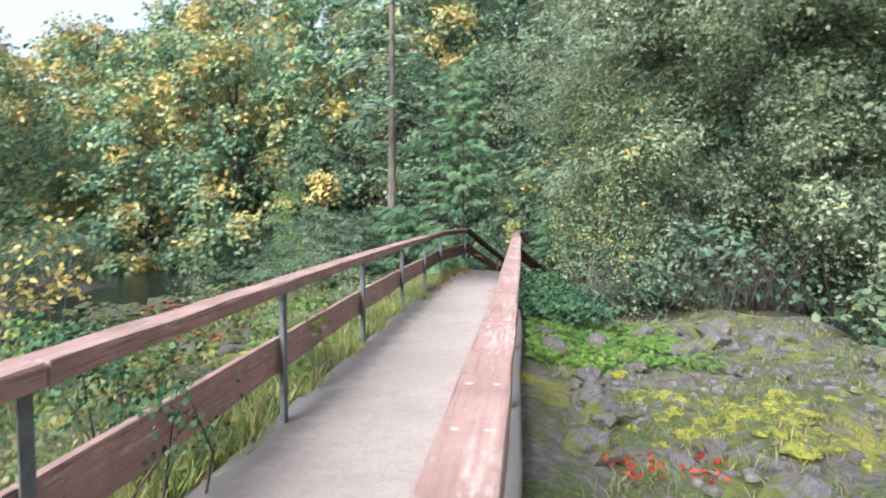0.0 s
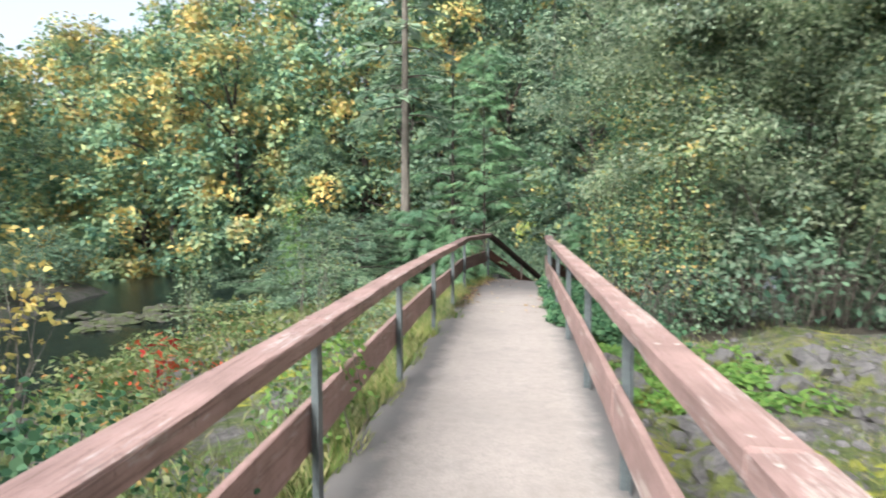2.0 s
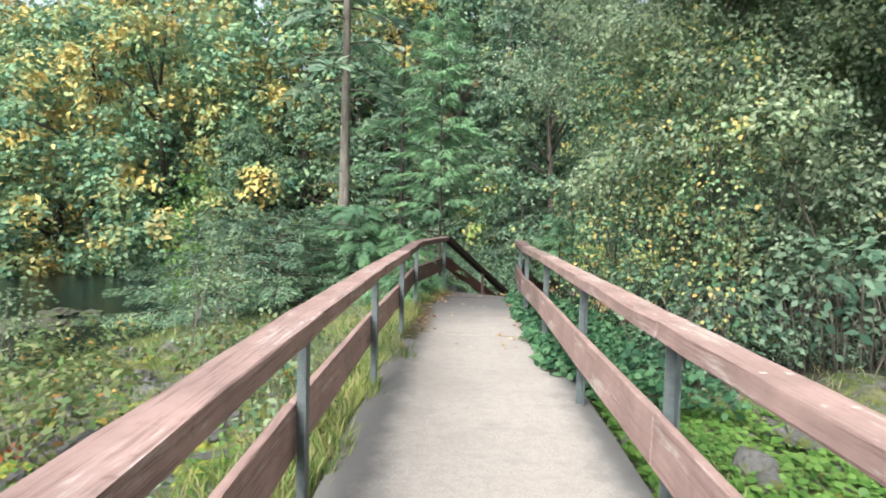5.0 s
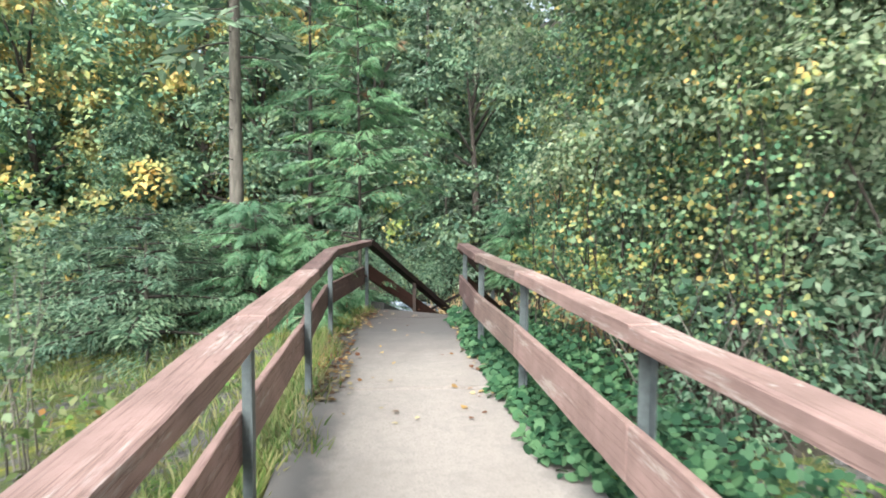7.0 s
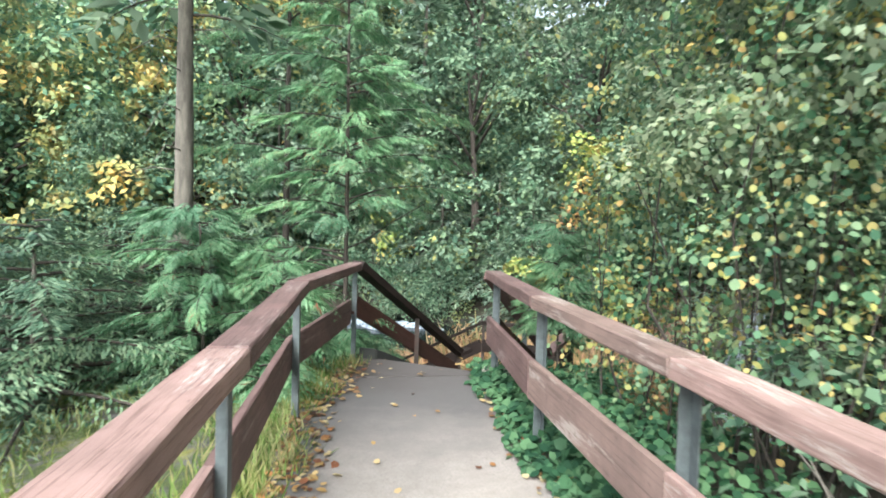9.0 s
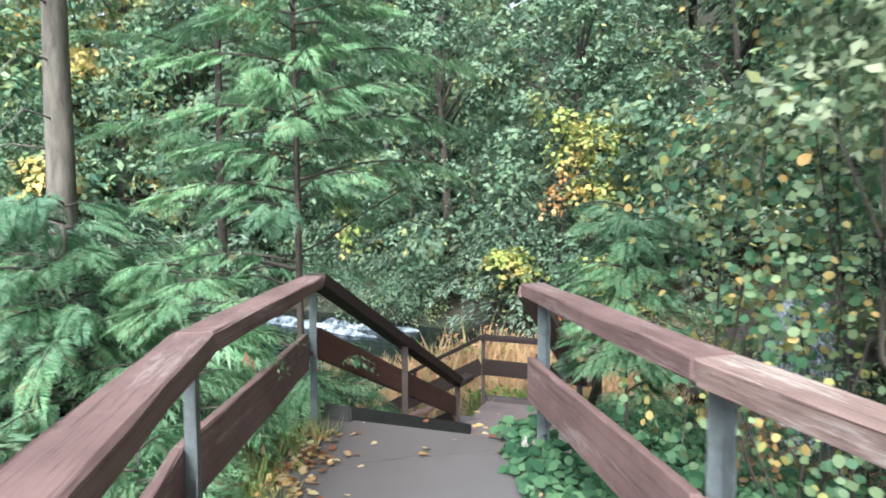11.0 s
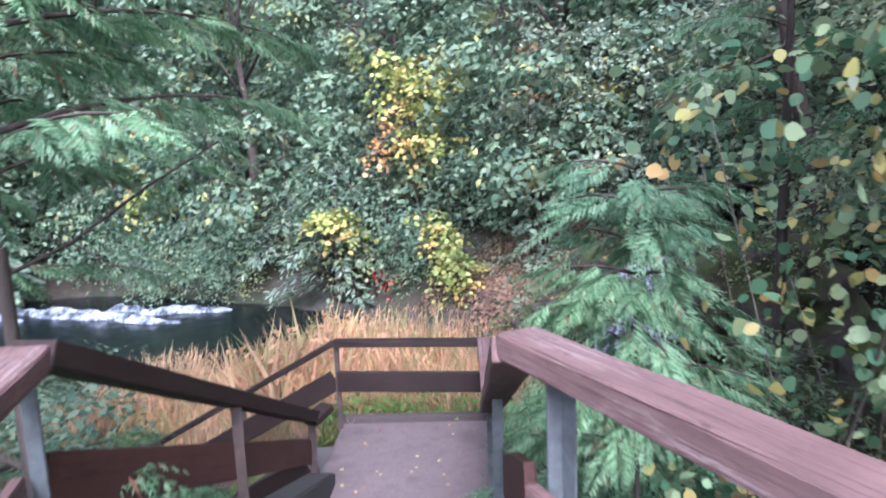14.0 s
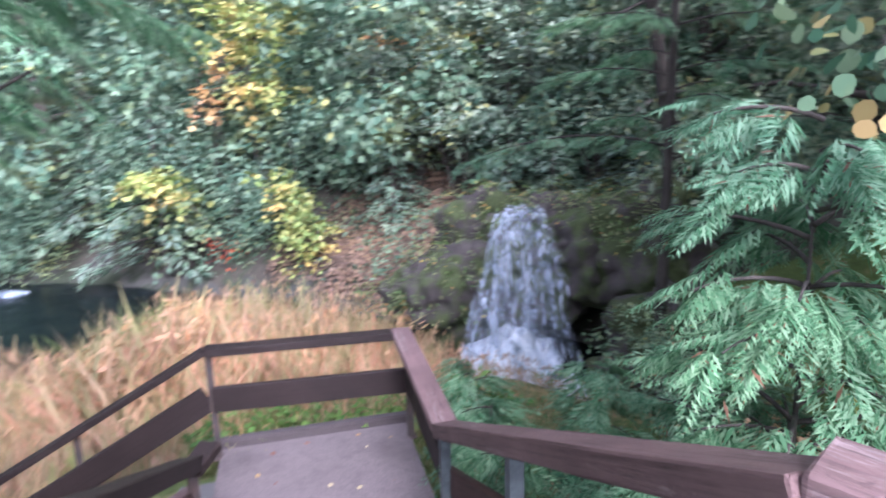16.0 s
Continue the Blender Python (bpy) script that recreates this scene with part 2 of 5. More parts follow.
BRIGHT = leaf_mat("bright_ground_leaves", ((0.075, 0.16, 0.036), (0.115, 0.22, 0.052), (0.17, 0.275, 0.07)), glow=0.35)
RED_LEAF = leaf_mat("red_autumn_leaves", ((0.48, 0.060, 0.035), (0.55, 0.13, 0.045), (0.35, 0.035, 0.03)))
YELLOW_LEAF = leaf_mat("yellow_autumn_leaves", ((0.50, 0.44, 0.10), (0.36, 0.40, 0.10), (0.62, 0.38, 0.10), (0.24, 0.32, 0.10)))
GRASS = leaf_mat("green_grass", ((0.085, 0.145, 0.040), (0.14, 0.21, 0.058), (0.22, 0.255, 0.09), (0.31, 0.285, 0.14)), glow=0.3)
GOLD_GRASS = leaf_mat("dry_golden_grass", ((0.58, 0.30, 0.19), (0.68, 0.41, 0.29), (0.56, 0.40, 0.25), (0.36, 0.31, 0.16)), ((0.20, 0.27, 0.08), (0.30, 0.34, 0.12)), 0.38, 0.45)
LITTER = leaf_mat("fallen_leaves", ((0.28, 0.12, 0.05), (0.40, 0.25, 0.10), (0.52, 0.42, 0.25), (0.17, 0.07, 0.04)), glow=0.1)
BANK_LEAF = leaf_mat("olive_bank_leaves", ((0.075, 0.125, 0.045), (0.12, 0.185, 0.065), (0.18, 0.235, 0.09), (0.26, 0.27, 0.13)), ((0.44, 0.34, 0.10), (0.50, 0.26, 0.09)), 0.30, 1.1, 0.05)
SEED = leaf_mat("dry_seed_heads", ((0.58, 0.31, 0.18), (0.64, 0.40, 0.25), (0.44, 0.27, 0.14)))
LITTER_DULL = leaf_mat("dull_leaf_litter", ((0.12, 0.072, 0.055), (0.18, 0.115, 0.085), (0.08, 0.05, 0.04), (0.23, 0.15, 0.10)), glow=0.1)
BARK = bark("grey_bark", (0.045, 0.038, 0.033), (0.19, 0.165, 0.14), 9)
BARK_DARK = bark("dark_bark", (0.018, 0.014, 0.012), (0.07, 0.055, 0.045))
ROCK = rock_mat("lichen_rock", (0.135, 0.124, 0.124), (0.15, 0.17, 0.04), 0.45)
ROCK_WET = rock_mat("wet_rock", (0.062, 0.050, 0.046), (0.075, 0.095, 0.030), 0.52)
MOSS = rock_mat("yellow_moss", (0.33, 0.33, 0.045), (0.16, 0.18, 0.05), 0.5)
SOIL = rock_mat("forest_soil", (0.045, 0.036, 0.026), (0.03, 0.045, 0.018), 0.45)
TURF = rock_mat("meadow_turf", (0.20, 0.17, 0.07), (0.10, 0.14, 0.03), 0.55)
BED = rock_mat("river_gravel", (0.048, 0.043, 0.038), (0.03, 0.038, 0.018), 0.5)
PLATEAU, pt, pb = material("mossy_rocky_ground")
p_rock = ramp_of(pt, noise_of(pt, 7, 8, 0.75), ((0.3, (0.045, 0.038, 0.038)), (0.5, (0.16, 0.145, 0.143)), (0.7, (0.30, 0.275, 0.275))))
p_turf = ramp_of(pt, noise_of(pt, 26, 6, 0.75), ((0.3, (0.035, 0.05, 0.018)), (0.5, (0.10, 0.13, 0.035)), (0.72, (0.22, 0.24, 0.08))))
p_moss = ramp_of(pt, noise_of(pt, 30, 5, 0.7), ((0.3, (0.17, 0.18, 0.02)), (0.7, (0.50, 0.47, 0.06))))
p_col = mix_of(pt, ramp_of(pt, noise_of(pt, 1.5, 6, 0.7), ((0.42, BLACK), (0.50, WHITE))), p_rock, p_turf)
p_col = mix_of(pt, ramp_of(pt, noise_of(pt, 0.9, 5, 0.6), ((0.53, BLACK), (0.66, WHITE))), p_col, p_moss)
p_col = mix_of(pt, ramp_of(pt, noise_of(pt, 4.5, 8, 0.75), ((0.50, BLACK), (0.60, WHITE))), p_col, p_rock)
pt.links.new(p_col, pb.inputs["Base Color"])
pb.inputs["Roughness"].default_value = 0.95
bump_of(pt, pb, noise_of(pt, 9, 8, 0.75), 1.0, 0.11)
WATER, wt, wb = material("dark_river_water")
wb.inputs["Base Color"].default_value = (0.005, 0.008, 0.009, 1)
wb.inputs["Roughness"].default_value = 0.10
wb.inputs["Specular IOR Level"].default_value = 0.11
bump_of(wt, wb, noise_of(wt, 1.6, 5, 0.65), 0.35, 0.10)
FOAM, fo, fob = material("white_water")
fo.links.new(ramp_of(fo, noise_of(fo, 3.0, 7, 0.75, stretch=(1, 1, 0.25)), ((0.34, (0.06, 0.08, 0.10)), (0.45, (0.48, 0.53, 0.60)), (0.57, (0.90, 0.92, 0.96)))), fob.inputs["Base Color"])
fob.inputs["Roughness"].default_value = 0.35
bump_of(fo, fob, noise_of(fo, 6, 6, 0.7), 1.0, 0.1)


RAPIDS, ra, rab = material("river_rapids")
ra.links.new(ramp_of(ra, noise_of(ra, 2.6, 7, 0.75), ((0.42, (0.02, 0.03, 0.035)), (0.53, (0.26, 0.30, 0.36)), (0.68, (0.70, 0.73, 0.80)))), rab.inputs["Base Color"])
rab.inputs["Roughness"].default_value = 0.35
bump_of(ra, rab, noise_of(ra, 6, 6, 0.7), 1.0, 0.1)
FALL, fa, fab = material("falling_water")
fa.links.new(ramp_of(fa, noise_of(fa, 7.0, 6, 0.65, stretch=(1, 1, 0.10)), ((0.30, (0.20, 0.24, 0.29)), (0.45, (0.38, 0.43, 0.51)), (0.62, (0.62, 0.67, 0.75)), (0.80, (0.86, 0.89, 0.94)))), fab.inputs["Base Color"])
fab.inputs["Roughness"].default_value = 0.3
bump_of(fa, fab, noise_of(fa, 12, 5, 0.6, stretch=(1, 1, 0.08)), 0.7, 0.05)
fa.links.new(ramp_of(fa, noise_of(fa, 9.0, 6, 0.7, stretch=(1, 1, 0.07)), ((0.40, (0.02, 0.02, 0.02)), (0.54, (0.36, 0.36, 0.36)), (0.68, (0.85, 0.85, 0.85)))), fab.inputs["Alpha"])
BANK_GRASS = leaf_mat("dull_bank_grass", ((0.14, 0.17, 0.065), (0.22, 0.24, 0.10), (0.32, 0.30, 0.16), (0.14, 0.21, 0.065)), glow=0.3)


# ---- builders ----
def part(name, data, mat, parent=None, label="", m=None):
    """One mesh object, from a bmesh or a mesh, under a thing or a part."""
    if isinstance(data, bmesh.types.BMesh):
        me = bpy.data.meshes.new(name)
        data.to_mesh(me)
        data.free()
        data = me
    if mat and not data.materials:
        data.materials.append(mat)
    ob = new(name, data)
    if parent:
        ob.parent = parent
    if m is not None:
        ob.matrix_basis = m
    if label:
        ob["label"] = label
    return ob


def thing(name, label, category, at=(0, 0, 0), group="", kind=""):
    ob = new(name)
    ob.empty_display_size = 0.1
    ob.location = at
    return tagged(ob, label, category, group, kind)


def poly_mesh(name, Q, smooth=False):
    """A mesh of separate k-sided faces from an array (n, k, 3)."""
    Q = np.ascontiguousarray(Q, dtype=np.float32)
    n, k = Q.shape[:2]
    me = bpy.data.meshes.new(name)
    me.vertices.add(n * k)
    me.vertices.foreach_set("co", Q.ravel())
    me.loops.add(n * k)
    me.loops.foreach_set("vertex_index", np.arange(n * k, dtype=np.int32))
    me.polygons.add(n)
    me.polygons.foreach_set("loop_start", np.arange(0, n * k, k, dtype=np.int32))
    me.update(calc_edges=True)
    return me


def tube(path, r0, r1, sides=7, wobble=0.0, rng=None):
    """Vertices and faces of a tapered tube along a path."""
    P = [Vector(p) for p in path]
    V, F = [], []
    for i, p in enumerate(P):
        d = (P[min(i + 1, len(P) - 1)] - P[max(i - 1, 0)]).normalized()
        q = d.to_track_quat("Z", "Y")
        r = r0 + (r1 - r0) * i / (len(P) - 1)
        for s in range(sides):
            rr = r * (1 + (rng.uniform(-wobble, wobble) if rng else 0))
            V.append(p + q @ Vector((rr * math.cos(6.2832 * s / sides), rr * math.sin(6.2832 * s / sides), 0)))
    for i in range(len(P) - 1):
        for s in range(sides):
            a, b = i * sides + s, i * sides + (s + 1) % sides
            F.append((a, b, b + sides, a + sides))
    F.append(tuple(range(sides))[::-1])
    F.append(tuple(range(len(V) - sides, len(V))))
    return V, F


def tubes_mesh(name, tubes):
    V, F = [], []
    for v, f in tubes:
        o = len(V)
        V += v
        F += [tuple(i + o for i in q) for q in f]
    me = bpy.data.meshes.new(name)
    me.from_pydata([tuple(v) for v in V], [], F)
    for p in me.polygons:
        p.use_smooth = True
    return me


def unit(A):
    return A / np.maximum(np.linalg.norm(A, axis=-1, keepdims=True), 1e-9)


KITE = np.array([(0, 0, 0), (0.42, 0.30, 0.08), (1.05, 0, -0.06), (0.42, -0.30, 0.08)])
ROUND = np.array([(0, 0, 0), (0.22, 0.36, 0.05), (0.62, 0.40, 0.04), (1, 0, -0.08), (0.62, -0.40, 0.04), (0.22, -0.36, 0.05)])
OVAL = np.array([(0, 0, 0), (0.14, 0.27, 0.04), (0.42, 0.42, 0.06), (0.72, 0.34, 0.03), (1, 0, -0.10), (0.72, -0.34, 0.03), (0.42, -0.42, 0.06), (0.14, -0.27, 0.04)])
BLADE = np.array([(0, 0.03, 0), (0.55, 0.025, 0.02), (1, 0, -0.1), (0.55, -0.025, 0.02)])


def leaves(rng, P, N, size, shape=KITE, spread=0.35, along=None):
    """Leaves at P with normals near N; each of its own size and turn."""
    n = len(P)
    N = unit(N + rng.normal(0, spread, (n, 3)))
    T = rng.normal(0, 1, (n, 3)) if along is None else along + rng.normal(0, 0.25, (n, 3))
    T = unit(T - N * (T * N).sum(1, keepdims=True))
    B = np.cross(N, T)
    s = (size * rng.uniform(0.6, 1.25, n))[:, None, None]
    return P[:, None, :] + s * (T[:, None, :] * shape[None, :, 0:1] + B[:, None, :] * shape[None, :, 1:2] + N[:, None, :] * shape[None, :, 2:3])


def crown_quads(rng, blobs, sprays, per, reach, size, shape=KITE, flat=0.75):
    """A crown of leaf sprays on the shells of some ellipsoids (cx, cy, cz, rx, ry, rz)."""
    B = np.array(blobs, float)
    w = (B[:, 3] * B[:, 4] + B[:, 3] * B[:, 5])
    pick = rng.choice(len(B), sprays, p=w / w.sum())
    D = unit(rng.normal(0, 1, (sprays, 3)))
    depth = 0.45 + 0.55 * rng.uniform(0, 1, sprays) ** 0.45
    lump = 1 + 0.22 * np.sin(D[:, 0] * 5 + pick) * np.cos(D[:, 1] * 6 - pick) + 0.15 * np.sin(D[:, 2] * 9 + pick * 2)
    C = B[pick, :3] + D * B[pick, 3:6] * (depth * lump)[:, None]
    N = unit(D * (1 - flat) + np.array((0, 0, flat)) + rng.normal(0, 0.18, (sprays, 3)))
    C, N, D = np.repeat(C, per, 0), np.repeat(N, per, 0), np.repeat(D, per, 0)
    off = rng.normal(0, 0.55, (len(C), 3)) * reach
    off -= N * (off * N).sum(1, keepdims=True) * 0.8
    P = C + off
    P[:, 2] -= 0.35 * (off ** 2).sum(1) / max(reach, 0.01)
    return leaves(rng, P, N, size, shape, 0.42)


def box_bm(sx, sy, sz, bevel=0.006, rng=None, rough=0.0, cuts=0):
    bm = bmesh.new()
    bmesh.ops.create_cube(bm, size=1)
    bmesh.ops.scale(bm, vec=(sx, sy, sz), verts=bm.verts)
    if cuts:
        long = [e for e in bm.edges if abs((e.verts[0].co - e.verts[1].co).y) > 0.5 * sy]
        bmesh.ops.subdivide_edges(bm, edges=long, cuts=cuts)
    if bevel:
        sharp = [e for e in bm.edges if len(e.link_faces) == 2 and e.calc_face_angle(0) > 0.8]
        bmesh.ops.bevel(bm, geom=sharp, offset=bevel, segments=2, affect="EDGES", profile=0.6)
    if rng:
        for v in bm.verts:
            v.co += Vector((rng.uniform(-rough, rough), 0, rng.uniform(-rough, rough)))
    return bm


def beam(name, a, b, width, height, mat, parent, label="", bevel=0.008, rough=0.0025, rng=random, shift=0.0):
    """A plank from a to b (centre line), its height upright, slightly uneven."""
    a, b = Vector(a), Vector(b)
    d = b - a
    side = Vector((d.y, -d.x, 0)).normalized()
    up = side.cross(d).normalized()
    if up.z < 0:
        up = -up
    y = d.normalized()
    x = y.cross(up)
    m = Matrix.Translation((a + b) / 2 + side * shift) @ Matrix((x, y, up)).transposed().to_4x4()
    bm = box_bm(width, d.length, height, bevel, rng, rough, cuts=max(2, int(d.length / 0.35)))
    return part(name, bm, mat, parent, label, m)


def post(parent, x, y, z0, z1, turn, mat=None, w=0.055):
    """A steel angle post: two flanges, with a small base plate."""
    bm = bmesh.new()
    for sx, sy, ox, oy in ((w, 0.007, 0, 0), (0.007, w, -w / 2 + 0.0035, w / 2 + 0.0035)):
        g = bmesh.ops.create_cube(bm, size=1)["verts"]
        bmesh.ops.scale(bm, vec=(sx, sy, z1 - z0), verts=g)
        bmesh.ops.translate(bm, vec=(ox, oy, (z0 + z1) / 2), verts=g)
    p = part("post", bm, mat or STEEL, parent, "", pose(x, y, 0, 0, 0, turn))
    bp = box_bm(w * 1.7, w * 1.9, 0.012, 0.003)
    part("base_plate", bp, mat or STEEL, p, "", pose(0, w / 2, z0 + 0.006))
    return p


# ---- ground ----
STAIR_O, STAIR_D, STAIR_U = np.array((0.13, 15.5)), np.array((0.55, 0.835)), np.array((0.835, -0.55))
RIVER = (((9.6, 20.9, 1.0), (8.2, 20.7, 1.5), (7.0, 26.5, 1.8), (4.0, 32.0, 2.6), (0.0, 37.0, 3.0), (-8.0, 38.0, 4.5), (-16.0, 33.0, 5.0)),
         ((-16.0, 33.0, 5.0), (-15.0, 22.0, 3.2), (-16.0, 13.0, 4.0), (-20.0, 2.0, 4.0), (-26.0, -20.0, 4.0)),
         ((-13.0, 34.0, 5.0), (-28.0, 50.0, 7.0), (-46.0, 70.0, 8.0), (-70.0, 95.0, 8.0)))
LANDING_Z = -1.02


def stair(s, w, z):
    """A place by the distance down the stair, the distance across it, and the height."""
    p = STAIR_O + s * STAIR_D + w * STAIR_U
    return Vector((p[0], p[1], z))


def shore(X, Y):
    """The distance from the water's edge; below zero in the river."""
    best = np.full(np.shape(X), 1e9)
    for line in RIVER:
        for (x0, y0, w0), (x1, y1, w1) in zip(line, line[1:]):
            dx, dy = x1 - x0, y1 - y0
            k = np.clip(((X - x0) * dx + (Y - y0) * dy) / (dx * dx + dy * dy), 0, 1)
            best = np.minimum(best, np.hypot(X - x0 - k * dx, Y - y0 - k * dy) - (w0 + k * (w1 - w0)))
    return best


def waves(X, Y, scale, seed):
    g = np.random.default_rng(seed)
    out = 0
    for i in range(6):
        f = scale * 1.7 ** (i * 0.6)
        t = g.uniform(0, 6.28)
        out = out + np.sin((X * math.cos(t) + Y * math.sin(t)) * f + g.uniform(0, 6.28) + 1.5 * np.sin(X * f * 0.37 + i)) / (1 + 0.6 * i)
    return out / 2.6


def far_side(X, Y):
    edge = np.interp(X, (-70, -46, -28, -16, -8, 0, 4, 7, 9, 10.2), (95, 70, 50, 34, 38, 37, 32, 26.5, 21.6, 21.5))
    return (Y > edge) & (X > -80) | (X > 10.4)


def height(X, Y):
    X, Y = np.asarray(X, float), np.asarray(Y, float)
    D = shore(X, Y)
    q = X - (-0.12 + 0.065 * (Y - 5))
    near = -0.10 - 0.16 * np.clip(-q - 1.0, 0, 4) - 0.38 * np.clip(-q - 5.0, 0, 7) - 0.25 * np.clip(q - 0.8, 0, 0.9) - 0.42 * np.clip(q - 5.4, 0, 5)
    near = near + 0.10 * waves(X, Y, 1.1, 3) * np.clip(np.abs(q) - 1.1, 0, 1) + 0.035 * waves(X, Y, 5, 5) * np.clip(np.abs(q) - 1.1, 0, 1)
    near = near + (0.17 * np.maximum(waves(X, Y, 2.1, 8), 0) + 0.07 * np.abs(waves(X, Y, 6.0, 18))) * np.clip(q - 1.6, 0, 1) * np.clip(13 - Y, 0, 1)
    S = (X - STAIR_O[0]) * STAIR_D[0] + (Y - STAIR_O[1]) * STAIR_D[1]
    W = (X - STAIR_O[0]) * STAIR_U[0] + (Y - STAIR_O[1]) * STAIR_U[1]
    near = near - 1.0 * np.clip(S / 2.7, 0, 1) - 0.17 * np.clip(S - 4.2, 0, 12) - 0.45 * np.clip(-W - 0.15, 0, 3) * np.clip((S - 0.6) / 2, 0, 1)
    near = near - 0.12 * np.clip(W - 2.0, 0, 4) * np.clip((S - 2.5) / 2, 0, 1)
    bank = -2.8 + 0.62 * np.clip(D, 0, 40) * (1 + 0.12 * waves(X, Y, 0.25, 9)) + 0.25 * waves(X, Y, 1.1, 4)
    bank = np.minimum(bank, 24 + 2 * waves(X, Y, 0.08, 2))
    west = -2.6 + 0.16 * np.clip(D, 0, 60) + 0.2 * waves(X, Y, 0.9, 6)
    west = np.minimum(west, 5)
    left_far = (X < -13) & ~far_side(X, Y)
    left_low = np.clip((-X - 22) / 25, 0, 1)
    bank = bank * (1 - 0.6 * left_low) + west * 0.6 * left_low
    H = np.where(far_side(X, Y), bank, np.where(left_far, west, near))
    H = np.minimum(H, np.where(D > 0, -2.95 + 0.95 * D + 0.25 * D * D, -2.95 + 0.35 * D))
    return np.maximum(H, -3.9)


def build_ground():
    def axis(lo, hi, mid, n, power):
        u = np.linspace(-1, 1, n)
        v = np.sign(u) * np.abs(u) ** power
        return np.where(v < 0, mid + v * (mid - lo), mid + v * (hi - mid))
    xs, ys = axis(-420, 420, 1.0, 260, 3.4), axis(-400, 420, 9, 285, 3.0)
    X, Y = np.meshgrid(xs, ys)
    Z = height(X, Y)
    # the path is cut into the ground
    q = X - (-0.12 + 0.065 * (Y - 5))
    Z = np.where((np.abs(q) < 0.86) & (Y < 15.6), np.minimum(Z, -0.14), Z)
    V = np.stack((X, Y, Z), -1).reshape(-1, 3)
    nx, ny = len(xs), len(ys)
    idx = np.arange(nx * ny).reshape(ny, nx)
    F = np.stack((idx[:-1, :-1], idx[:-1, 1:], idx[1:, 1:], idx[1:, :-1]), -1).reshape(-1, 4)
    me = bpy.data.meshes.new("ground")
    me.vertices.add(len(V))
    me.vertices.foreach_set("co", V.astype(np.float32).ravel())
    me.loops.add(F.size)
    me.loops.foreach_set("vertex_index", F.astype(np.int32).ravel())
    me.polygons.add(len(F))
    me.polygons.foreach_set("loop_start", np.arange(0, F.size, 4, dtype=np.int32))
    cx, cy = V[F][:, :, 0].mean(1), V[F][:, :, 1].mean(1)
    S = (cx - STAIR_O[0]) * STAIR_D[0] + (cy - STAIR_O[1]) * STAIR_D[1]
    slot = np.where(far_side(cx, cy) | (cx < -13), 0, np.where(S > 3.4, 2, 1))
    slot = np.where(shore(cx, cy) < 0.4, 3, slot)
    slot = np.where((slot == 1) & (cy > 10.5) & (cx > 0.4), 0, slot)
    me.polygons.foreach_set("material_index", slot.astype(np.int32))
    for m in (SOIL, PLATEAU, TURF, BED):
        me.materials.append(m)
    me.update(calc_edges=True)
    me.polygons.foreach_set("use_smooth", np.ones(len(F), dtype=bool))
    tagged(new("ground", me), "uneven mossy ground with grass, rock and forest soil", "ground", kind="structure")


build_ground()

# river: one level sheet, lower than the banks
wbm = bmesh.new()
bmesh.ops.create_grid(wbm, x_segments=60, y_segments=60, size=1)
bmesh.ops.scale(wbm, vec=(70, 75, 1), verts=wbm.verts)
bmesh.ops.translate(wbm, vec=(-46, 48, -3.0), verts=wbm.verts)
tagged(part("water", wbm, WATER), "dark still river water with a faint ripple", "water", kind="structure")


# ---- path ----
def slab(name, outline, top, thick, mat, parent, rough=0.0):
    bm = bmesh.new()
    vs = [bm.verts.new((x, y, top)) for x, y in outline]
    f = bm.faces.new(vs)
    if f.normal.z < 0:
        f.normal_flip()
    ext = bmesh.ops.extrude_face_region(bm, geom=[f])
    bmesh.ops.translate(bm, vec=(0, 0, -thick), verts=[v for v in ext["geom"] if isinstance(v, bmesh.types.BMVert)])
    bmesh.ops.recalc_face_normals(bm, faces=bm.faces)
    bmesh.ops.bevel(bm, geom=[e for e in bm.edges if abs(e.verts[0].co.z - e.verts[1].co.z) < 1e-5 and e.verts[0].co.z > top - 0.01], offset=0.012, segments=2, affect="EDGES")
    return part(name, bm, mat, parent)


def left_edge(y):
    return -1.03 + 0.060 * (y - 4.46) - 0.02 + 0.012 * math.sin(y * 2.1) + max(0, y - 13.7) * 0.22


def right_edge(y):
    return 0.62 + 0.068 * (y - 4.88) + 0.10 + 0.012 * math.sin(y * 1.7 + 1)


def strip(y0, y1, n=14):
    ys = [y0 + (y1 - y0) * i / n for i in range(n + 1)]
    return [(left_edge(y), y) for y in ys], [(right_edge(y), y) for y in ys]


path = thing("path", "pale worn concrete footpath with a cracked joint", "path", kind="structure")
l, r = strip(-4, 11.52)
r[-1] = (right_edge(11.40), 11.40)
slab("slab", l + r[::-1], 0.0, 0.22, CONCRETE, path)
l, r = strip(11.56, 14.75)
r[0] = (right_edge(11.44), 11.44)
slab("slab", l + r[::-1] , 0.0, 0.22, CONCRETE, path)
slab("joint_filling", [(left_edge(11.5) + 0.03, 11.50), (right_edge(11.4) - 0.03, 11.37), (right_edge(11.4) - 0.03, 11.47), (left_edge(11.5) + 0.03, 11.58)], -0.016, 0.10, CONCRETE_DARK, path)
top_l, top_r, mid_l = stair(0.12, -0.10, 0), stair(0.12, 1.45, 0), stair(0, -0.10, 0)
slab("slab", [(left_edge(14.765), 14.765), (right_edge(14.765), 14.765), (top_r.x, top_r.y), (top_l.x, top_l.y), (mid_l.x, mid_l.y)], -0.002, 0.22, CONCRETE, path)

